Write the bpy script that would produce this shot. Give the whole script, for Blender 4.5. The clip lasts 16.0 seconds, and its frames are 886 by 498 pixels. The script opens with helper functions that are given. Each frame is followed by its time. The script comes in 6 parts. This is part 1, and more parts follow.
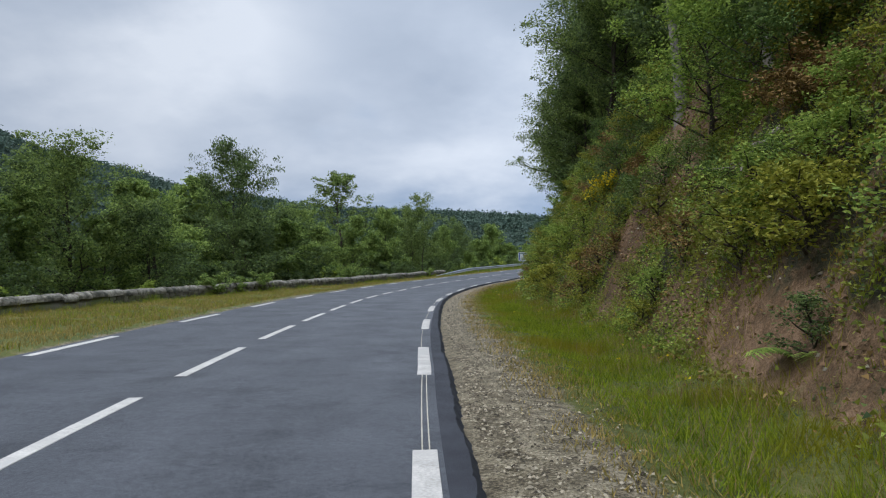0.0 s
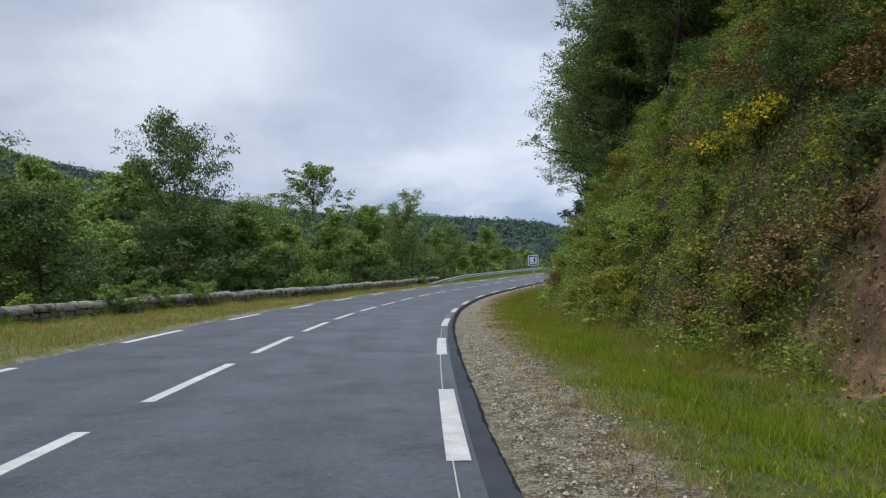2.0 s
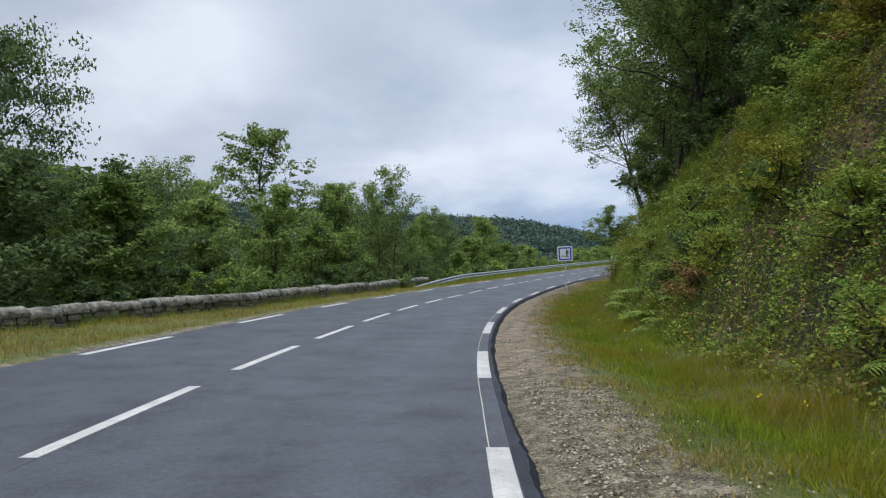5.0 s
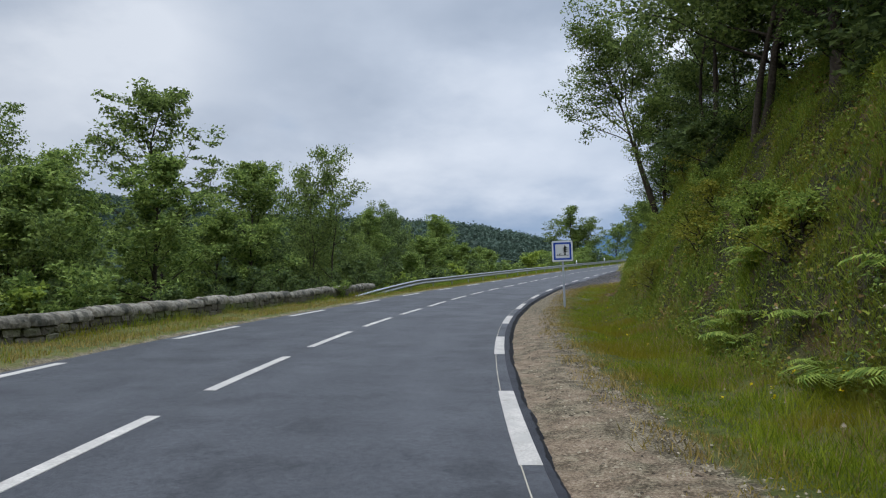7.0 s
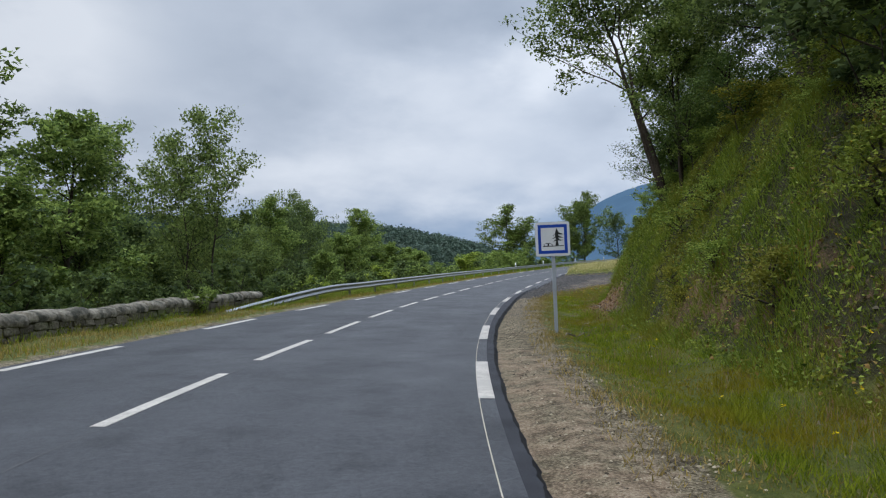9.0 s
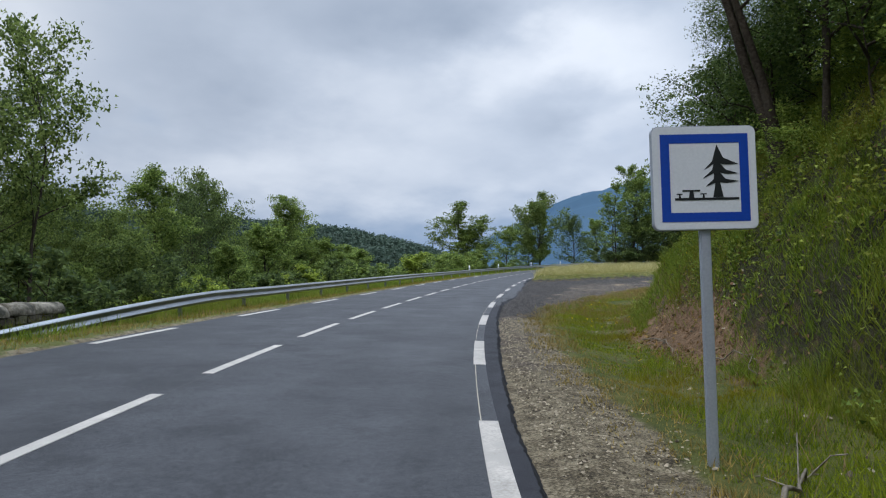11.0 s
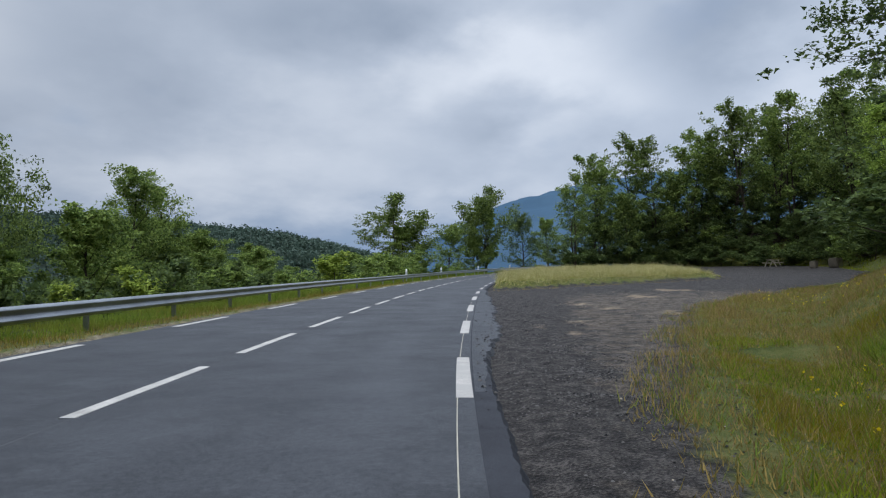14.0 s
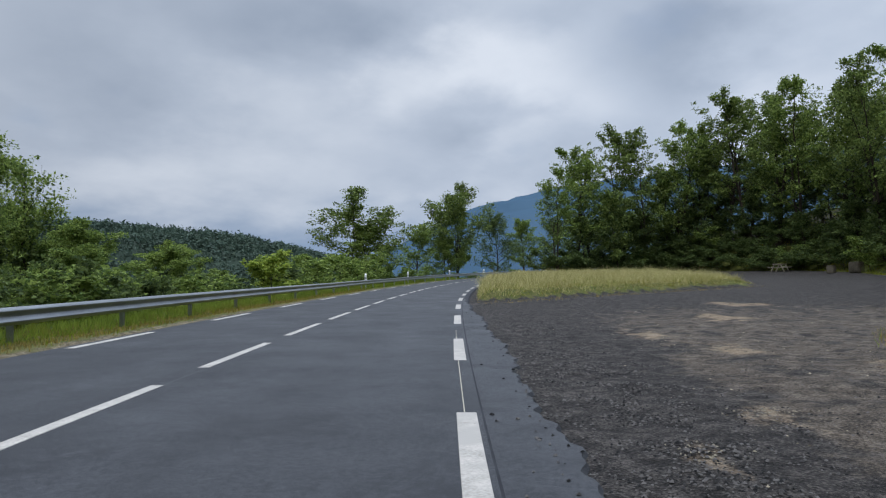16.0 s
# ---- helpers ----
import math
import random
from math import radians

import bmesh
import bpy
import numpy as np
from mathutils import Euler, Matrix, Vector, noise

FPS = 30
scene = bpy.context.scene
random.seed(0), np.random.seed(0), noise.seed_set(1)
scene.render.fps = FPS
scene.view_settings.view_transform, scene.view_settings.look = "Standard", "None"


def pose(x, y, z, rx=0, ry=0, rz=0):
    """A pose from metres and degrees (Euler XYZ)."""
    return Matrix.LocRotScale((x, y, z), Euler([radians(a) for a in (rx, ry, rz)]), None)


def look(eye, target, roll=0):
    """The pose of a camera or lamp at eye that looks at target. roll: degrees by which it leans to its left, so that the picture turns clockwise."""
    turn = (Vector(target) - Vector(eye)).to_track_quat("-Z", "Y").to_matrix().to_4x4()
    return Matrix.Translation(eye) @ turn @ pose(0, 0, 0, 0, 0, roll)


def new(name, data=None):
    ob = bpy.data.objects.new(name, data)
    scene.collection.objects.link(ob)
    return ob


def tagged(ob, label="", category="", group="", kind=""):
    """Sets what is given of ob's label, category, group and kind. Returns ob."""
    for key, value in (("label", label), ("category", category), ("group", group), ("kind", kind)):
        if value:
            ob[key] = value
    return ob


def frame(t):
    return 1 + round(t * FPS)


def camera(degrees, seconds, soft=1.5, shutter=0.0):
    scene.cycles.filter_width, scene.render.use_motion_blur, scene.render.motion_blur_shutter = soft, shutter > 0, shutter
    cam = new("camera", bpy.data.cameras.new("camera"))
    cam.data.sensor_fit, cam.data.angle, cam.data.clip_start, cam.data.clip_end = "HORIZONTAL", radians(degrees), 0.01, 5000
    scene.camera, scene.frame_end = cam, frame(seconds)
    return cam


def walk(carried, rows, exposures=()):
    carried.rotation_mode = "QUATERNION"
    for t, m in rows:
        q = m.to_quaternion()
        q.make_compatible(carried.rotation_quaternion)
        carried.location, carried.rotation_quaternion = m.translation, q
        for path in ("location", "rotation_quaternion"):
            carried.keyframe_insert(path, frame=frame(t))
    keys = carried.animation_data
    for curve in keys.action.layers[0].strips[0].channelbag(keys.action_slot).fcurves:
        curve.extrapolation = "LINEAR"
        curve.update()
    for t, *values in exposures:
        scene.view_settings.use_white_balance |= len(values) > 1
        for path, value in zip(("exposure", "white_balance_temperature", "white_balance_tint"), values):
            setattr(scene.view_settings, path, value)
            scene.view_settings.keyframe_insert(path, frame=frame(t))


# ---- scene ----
cam = camera(66.0, 16.0, soft=1.15)
PATH = [
    (0, pose(-0.768, 0.275, 1.150, 91.77, 1.55, -5.20)),
    (0.5, pose(-0.771, 2.660, 1.176, 91.94, 2.14, -5.37)),
    (1, pose(-0.713, 5.051, 1.172, 92.19, 2.17, -5.53)),
    (1.5, pose(-0.575, 7.508, 1.144, 92.36, 1.94, -5.86)),
    (2, pose(-0.452, 9.993, 1.150, 92.33, 1.86, -6.28)),
    (2.5, pose(-0.251, 12.499, 1.165, 92.40, 1.76, -6.64)),
    (3, pose(-0.076, 14.942, 1.196, 92.29, 1.39, -7.04)),
    (3.5, pose(0.105, 17.416, 1.199, 92.41, 0.94, -7.08)),
    (4, pose(0.323, 19.884, 1.201, 92.35, 1.49, -7.00)),
    (4.2, pose(0.452, 20.896, 1.172, 92.28, 1.49, -6.94)),
    (6.3, pose(1.466, 31.351, 1.189, 92.43, 2.24, -10.01)),
    (6.5, pose(1.627, 32.295, 1.197, 92.45, 2.00, -10.53)),
    (7, pose(2.104, 34.802, 1.212, 92.61, 1.95, -11.72)),
    (7.5, pose(2.649, 37.443, 1.220, 92.47, 1.93, -13.11)),
    (8, pose(3.215, 39.869, 1.242, 92.64, 1.84, -13.96)),
    (8.5, pose(3.800, 42.252, 1.245, 92.68, 1.99, -15.37)),
    (9, pose(4.556, 44.759, 1.268, 92.76, 2.09, -17.79)),
    (9.2, pose(4.870, 45.661, 1.251, 92.71, 2.02, -18.28)),
    (11.3, pose(8.462, 55.884, 1.415, 92.90, 1.15, -22.60)),
    (11.5, pose(8.915, 56.815, 1.425, 92.89, 1.22, -22.66)),
    (12, pose(9.955, 59.220, 1.452, 93.15, 1.18, -23.77)),
    (12.5, pose(11.000, 61.482, 1.498, 93.07, 1.29, -25.03)),
    (13, pose(12.034, 63.890, 1.532, 93.17, 1.09, -25.74)),
    (13.5, pose(13.132, 66.161, 1.576, 93.34, 1.40, -26.53)),
    (14, pose(14.295, 68.305, 1.650, 93.20, 1.48, -27.56)),
    (14.5, pose(15.419, 70.522, 1.712, 93.26, 1.36, -28.68)),
    (15, pose(16.574, 72.736, 1.806, 93.28, 1.11, -29.22)),
    (15.5, pose(17.715, 74.908, 1.840, 93.39, 1.17, -29.74)),
    (16, pose(18.937, 77.024, 1.888, 93.53, 1.42, -30.27)),
]
walk(cam, PATH, exposures=[(0, 0.15, 6080, 12), (4, 0.28, 6100, 12), (7, 0.08, 6150, 12), (9, 0.06, 6200, 12), (12.5, -0.04, 6050, 12), (14, -0.17, 6080, 12), (16, -0.2, 6120, 12)])

# ---------------------------------------------------------------- light
SUN_EL, SUN_AZ = radians(52), radians(-120)
world = bpy.data.worlds.new("world")
scene.world = world
world.use_nodes = True


def build_world():
    nt = world.node_tree
    nt.nodes.clear()
    n, lk = nt.nodes.new, nt.links.new
    out, bg = n("ShaderNodeOutputWorld"), n("ShaderNodeBackground")
    sky = n("ShaderNodeTexSky")
    sky.sky_type, sky.sun_disc, sky.sun_elevation, sky.sun_rotation = "NISHITA", False, SUN_EL, -SUN_AZ
    tc, sep = n("ShaderNodeTexCoord"), n("ShaderNodeSeparateXYZ")
    lk(tc.outputs["Generated"], sep.inputs[0])
    def math_node(op, x, y=None, z=None):
        q = n("ShaderNodeMath"); q.operation = op
        for i, v in enumerate((x, y, z)):
            if isinstance(v, (int, float)):
                q.inputs[i].default_value = v
            elif v is not None:
                lk(v, q.inputs[i])
        return q.outputs[0]

    # bearing and height over the horizon, in degrees
    up = math_node("MAXIMUM", sep.outputs[2], 0.0)
    bearing = math_node("MULTIPLY", math_node("ARCTAN2", sep.outputs[0], sep.outputs[1]), 57.296)
    height = math_node("MULTIPLY", math_node("ARCSINE", sep.outputs[2]), 57.296)
    angles = n("ShaderNodeCombineXYZ")
    lk(bearing, angles.inputs[0]); lk(height, angles.inputs[1])
    # cloud layer seen on a flat ceiling: direction / (height + offset)
    lift = math_node("ADD", up, 0.35)
    div = n("ShaderNodeVectorMath"); div.operation = "DIVIDE"
    comb = n("ShaderNodeCombineXYZ")
    for i in range(3):
        lk(lift, comb.inputs[i])
    lk(tc.outputs["Generated"], div.inputs[0]); lk(comb.outputs[0], div.inputs[1])
    big, fine = n("ShaderNodeTexNoise"), n("ShaderNodeTexNoise")
    for tex, sc, det, rough in ((big, 1.5, 4.0, 0.45), (fine, 4.6, 7.0, 0.52)):
        lk(div.outputs[0], tex.inputs["Vector"])
        tex.inputs["Scale"].default_value, tex.inputs["Detail"].default_value, tex.inputs["Roughness"].default_value = sc, det, rough
    # edges of the cloud masses frayed by noise
    fray = n("ShaderNodeVectorMath"); fray.operation = "MULTIPLY_ADD"
    fray.inputs[1].default_value = (9.0, 6.0, 0.0)
    lk(fine.outputs["Color"], fray.inputs[0])
    shift = n("ShaderNodeVectorMath"); shift.operation = "SUBTRACT"; shift.inputs[1].default_value = (4.5, 3.0, 0.0)
    lk(angles.outputs[0], shift.inputs[0]); lk(shift.outputs[0], fray.inputs[2])
    v = math_node("MULTIPLY_ADD", big.outputs[0], 0.50, 0.25)
    v = math_node("MULTIPLY_ADD", fine.outputs[0], 0.56, math_node("SUBTRACT", v, 0.28))
    # thin bright and thick dark masses: bearing, height, half widths, density
    for az, el, ra, re, k in ((-12, 18, 9, 5, 0.42), (-21, 15, 9, 4.5, 0.22), (-25, 23, 6, 3, -0.2), (5, 17, 10, 6, -0.06), (2, 9.5, 14, 4.5, 0.08), (12, 8.5, 13, 4.5, 0.16), (16, 17, 6, 4, 0.12),
                              (20.5, 22, 13, 5, -0.34), (4, 22, 7, 3, -0.10), (27, 17, 6, 3, 0.28), (35.5, 18.5, 7, 3.6, 0.42), (33, 15, 9, 2.6, -0.07), (36, 13, 5, 2.4, 0.16), (43, 16.5, 5, 6, 0.22), (50, 19, 8, 4.5, -0.24),
                              (57, 14, 8, 6, 0.12), (19, 12, 10, 4, 0.12), (28, 11.5, 7, 2.5, -0.06), (55, 23, 7, 3, 0.15)):
        off, sz = n("ShaderNodeVectorMath"), n("ShaderNodeVectorMath")
        off.operation, sz.operation = "SUBTRACT", "MULTIPLY"
        off.inputs[1].default_value, sz.inputs[1].default_value = (az, el, 0), (1 / ra, 1 / re, 0)
        lk(fray.outputs[0], off.inputs[0]); lk(off.outputs[0], sz.inputs[0])
        ln = n("ShaderNodeVectorMath"); ln.operation = "LENGTH"
        lk(sz.outputs[0], ln.inputs[0])
        near = n("ShaderNodeMapRange"); near.interpolation_type = "SMOOTHSTEP"
        near.inputs[1].default_value, near.inputs[2].default_value, near.inputs[3].default_value, near.inputs[4].default_value = 0.1, 1.25, k, 0.0
        lk(ln.outputs["Value"], near.inputs[0])
        v = math_node("ADD", v, near.outputs[0])
    ramp = n("ShaderNodeValToRGB")
    lk(v, ramp.inputs[0])
    e = ramp.color_ramp.elements
    e[0].position, e[0].color = 0.12, (0.322, 0.378, 0.455, 1)
    e[1].position, e[1].color = 0.92, (0.695, 0.735, 0.775, 1)
    m = ramp.color_ramp.elements.new(0.50); m.color = (0.472, 0.528, 0.60, 1)
    # brighter overhead, a darker band of rain cloud at the horizon
    grad = n("ShaderNodeMapRange")
    grad.interpolation_type = "SMOOTHSTEP"
    grad.inputs[1].default_value, grad.inputs[2].default_value = 0.40, 0.95
    grad.inputs[3].default_value, grad.inputs[4].default_value = 1.02, 4.6
    lk(up, grad.inputs[0])
    low = n("ShaderNodeMapRange"); low.interpolation_type = "SMOOTHSTEP"
    low.inputs[1].default_value, low.inputs[2].default_value = 0.035, 0.155
    low.inputs[3].default_value, low.inputs[4].default_value = 0.0, 1.0
    lk(math_node("MULTIPLY_ADD", math_node("SUBTRACT", fine.outputs[0], 0.5), 0.10, sep.outputs[2]), low.inputs[0])
    hz = n("ShaderNodeMix"); hz.data_type = "RGBA"; hz.inputs[6].default_value = (0.235, 0.325, 0.455, 1)
    lk(low.outputs[0], hz.inputs[0]); lk(ramp.outputs[0], hz.inputs[7])
    # thinner, brighter cloud towards the east
    mul = n("ShaderNodeVectorMath"); mul.operation = "SCALE"
    lk(hz.outputs[2], mul.inputs[0])
    lk(math_node("MULTIPLY", math_node("MULTIPLY_ADD", sep.outputs[0], 0.30, 1.0), grad.outputs[0]), mul.inputs[3])
    # thin holes let the blue sky through
    hole = n("ShaderNodeMapRange"); hole.interpolation_type = "SMOOTHSTEP"
    hole.inputs[1].default_value, hole.inputs[2].default_value = 0.29, 0.36
    hole.inputs[3].default_value, hole.inputs[4].default_value = 0.75, 1.0
    lk(big.outputs[0], hole.inputs[0])
    skys = n("ShaderNodeVectorMath"); skys.operation = "SCALE"; skys.inputs[3].default_value = 0.12
    lk(sky.outputs[0], skys.inputs[0])
    fin = n("ShaderNodeMix"); fin.data_type = "RGBA"
    lk(hole.outputs[0], fin.inputs[0]); lk(skys.outputs[0], fin.inputs[6]); lk(mul.outputs[0], fin.inputs[7])
    lk(fin.outputs[2], bg.inputs[0])
    bg.inputs[1].default_value = 1.0
    lk(bg.outputs[0], out.inputs[0])


build_world()
sun = new("sun", bpy.data.lights.new("sun", "SUN"))
sun.data.energy, sun.data.angle, sun.data.color = 1.35, radians(14), (1.0, 0.96, 0.9)
sun.matrix_world = look((0, 0, 60), (-math.sin(SUN_AZ) * math.cos(SUN_EL), -math.cos(SUN_AZ) * math.cos(SUN_EL), 60 - math.sin(SUN_EL)))



# ---------------------------------------------------------------- materials
def material(name, dark, light, scale=6.0, rough=0.85, bump=0.3, fine=60.0, spec=0.3, metal=0.0, island=0.0, third=None, obj=0.0, bump_dist=0.02, translucent=0.0, big=0.5):
    """Two-scale noise between dark and light; third: a stain colour in large patches; island, obj: variation per piece."""
    m = bpy.data.materials.new(name)
    m.use_nodes = True
    nt = m.node_tree
    n, lk = nt.nodes.new, nt.links.new
    b = nt.nodes["Principled BSDF"]
    tc = n("ShaderNodeTexCoord")
    geo = n("ShaderNodeNewGeometry")
    a, f = n("ShaderNodeTexNoise"), n("ShaderNodeTexNoise")
    for tex, sc in ((a, scale * 0.12), (f, fine)):
        lk(geo.outputs["Position"], tex.inputs["Vector"])
        tex.inputs["Scale"].default_value, tex.inputs["Detail"].default_value = sc, 5.0
    mix = n("ShaderNodeMix"); mix.inputs[0].default_value = big
    lk(f.outputs[0], mix.inputs[2]); lk(a.outputs[0], mix.inputs[3])
    val = mix.outputs[0]
    if island or obj:
        rnd = geo.outputs["Random Per Island"] if island else n("ShaderNodeObjectInfo").outputs["Random"]
        mi = n("ShaderNodeMix"); mi.inputs[0].default_value = island or obj
        lk(val, mi.inputs[2]); lk(rnd, mi.inputs[3])
        val = mi.outputs[0]
    ramp = n("ShaderNodeValToRGB")
    e = ramp.color_ramp.elements
    e[0].position, e[0].color, e[1].position, e[1].color = 0.3, (*dark, 1), 0.7, (*light, 1)
    lk(val, ramp.inputs[0])
    col = ramp.outputs[0]
    if third:
        st = n("ShaderNodeTexNoise"); st.inputs["Scale"].default_value, st.inputs["Detail"].default_value = scale * 0.05, 6.0
        lk(geo.outputs["Position"], st.inputs["Vector"])
        mr = n("ShaderNodeMapRange"); mr.inputs[1].default_value, mr.inputs[2].default_value = 0.48, 0.62
        lk(st.outputs[0], mr.inputs[0])
        mc = n("ShaderNodeMix"); mc.data_type = "RGBA"; mc.inputs[7].default_value = (*third, 1)
        lk(mr.outputs[0], mc.inputs[0]); lk(col, mc.inputs[6])
        col = mc.outputs[2]
    lk(col, b.inputs["Base Color"])
    b.inputs["Roughness"].default_value, b.inputs["Metallic"].default_value = rough, metal
    b.inputs["Specular IOR Level"].default_value = spec
    if bump:
        bp = n("ShaderNodeBump"); bp.inputs["Strength"].default_value, bp.inputs["Distance"].default_value = bump, bump_dist
        lk(f.outputs[0], bp.inputs["Height"]); lk(bp.outputs[0], b.inputs["Normal"])
    if translucent:
        tr = n("ShaderNodeBsdfTranslucent"); lk(col, tr.inputs["Color"])
        ms = n("ShaderNodeMixShader"); ms.inputs[0].default_value = translucent
        lk(b.outputs[0], ms.inputs[1]); lk(tr.outputs[0], ms.inputs[2])
        lk(ms.outputs[0], nt.nodes["Material Output"].inputs[0])
    return m


def asphalt_material():
    """Fine aggregate, soft blotches, streaks along the lanes and slightly polished wheel tracks."""
    m = bpy.data.materials.new("asphalt")
    m.use_nodes = True
    nt = m.node_tree
    n, lk = nt.nodes.new, nt.links.new
    b = nt.nodes["Principled BSDF"]
    geo = n("ShaderNodeNewGeometry")
    across, along = n("ShaderNodeAttribute"), n("ShaderNodeAttribute")
    across.attribute_name, along.attribute_name = "across", "along"
    comb = n("ShaderNodeCombineXYZ")
    lk(across.outputs["Fac"], comb.inputs[0])
    sc = n("ShaderNodeMath"); sc.operation = "MULTIPLY"; sc.inputs[1].default_value = 0.09
    lk(along.outputs["Fac"], sc.inputs[0]); lk(sc.outputs[0], comb.inputs[1])

    def tex(scale, detail, vec, rough=0.55):
        t = n("ShaderNodeTexNoise")
        t.inputs["Scale"].default_value, t.inputs["Detail"].default_value, t.inputs["Roughness"].default_value = scale, detail, rough
        lk(vec, t.inputs["Vector"])
        return t.outputs[0]

    grain = tex(85, 4, geo.outputs["Position"], 0.75)
    blot = tex(0.75, 8, geo.outputs["Position"], 0.66)
    coarse = tex(19, 4, geo.outputs["Position"], 0.8)
    streak = tex(1.5, 5, comb.outputs[0], 0.6)
    wisp = tex(1.1, 10, geo.outputs["Position"], 0.72)
    stain = n("ShaderNodeMapRange"); stain.inputs[1].default_value, stain.inputs[2].default_value, stain.inputs[3].default_value, stain.inputs[4].default_value = 0.38, 0.48, -0.22, 0.0
    lk(wisp, stain.inputs[0])
    wave_ = n("ShaderNodeMath"); wave_.operation = "MULTIPLY"; wave_.inputs[1].default_value = 4.1
    lk(across.outputs["Fac"], wave_.inputs[0])
    cosn = n("ShaderNodeMath"); cosn.operation = "COSINE"
    lk(wave_.outputs[0], cosn.inputs[0])

    def term(x, k, base):
        q = n("ShaderNodeMath"); q.operation = "MULTIPLY_ADD"; q.inputs[1].default_value = k
        lk(x, q.inputs[0])
        if isinstance(base, float):
            q.inputs[2].default_value = base
        else:
            lk(base, q.inputs[2])
        return q.outputs[0]

    v = term(grain, 1.3, -1.01)
    v = term(coarse, 1.15, v)
    v = term(blot, 0.22, v)
    v = term(streak, 0.34, v)
    v = term(stain.outputs[0], 1.0, v)
    v = term(cosn.outputs[0], -0.035, v)
    # gradually darker from 32 m to 88 m along the road
    tone_along = n("ShaderNodeMapRange"); tone_along.inputs[1].default_value, tone_along.inputs[2].default_value, tone_along.inputs[3].default_value, tone_along.inputs[4].default_value = 32, 88, 0.0, -0.20
    lk(along.outputs["Fac"], tone_along.inputs[0])
    v = term(tone_along.outputs[0], 1.0, v)
    v = term(across.outputs["Fac"], 0.024, v)
    ramp = n("ShaderNodeValToRGB")
    e = ramp.color_ramp.elements
    e[0].position, e[0].color, e[1].position, e[1].color = 0.22, (0.015, 0.016, 0.0195, 1), 0.86, (0.075, 0.078, 0.087, 1)
    lk(v, ramp.inputs[0]); lk(ramp.outputs[0], b.inputs["Base Color"])
    rr = term(blot, -0.35, 0.80)
    lk(rr, b.inputs["Roughness"])
    b.inputs["Specular IOR Level"].default_value = 0.40
    bp = n("ShaderNodeBump"); bp.inputs["Strength"].default_value, bp.inputs["Distance"].default_value = 0.5, 0.008
    lk(grain, bp.inputs["Height"]); lk(bp.outputs[0], b.inputs["Normal"])
    return m


ASPHALT = asphalt_material()
ASPHALT_EDGE = material("asphalt_edge", (0.013, 0.0135, 0.017), (0.050, 0.052, 0.060), 20, 0.85, 0.5, 90, 0.25, bump_dist=0.012)
PAINT = material("road_paint", (0.27, 0.25, 0.22), (0.57, 0.53, 0.475), 40, 0.7, 0.3, 45, 0.3, third=(0.38, 0.355, 0.32), bump_dist=0.004, big=0.5)
CORD = material("pre_marking", (0.30, 0.27, 0.20), (0.48, 0.44, 0.35), 30, 0.8, 0.0)
SEAM = material("joint_seam", (0.06, 0.06, 0.064), (0.125, 0.125, 0.128), 30, 0.8, 0.0)


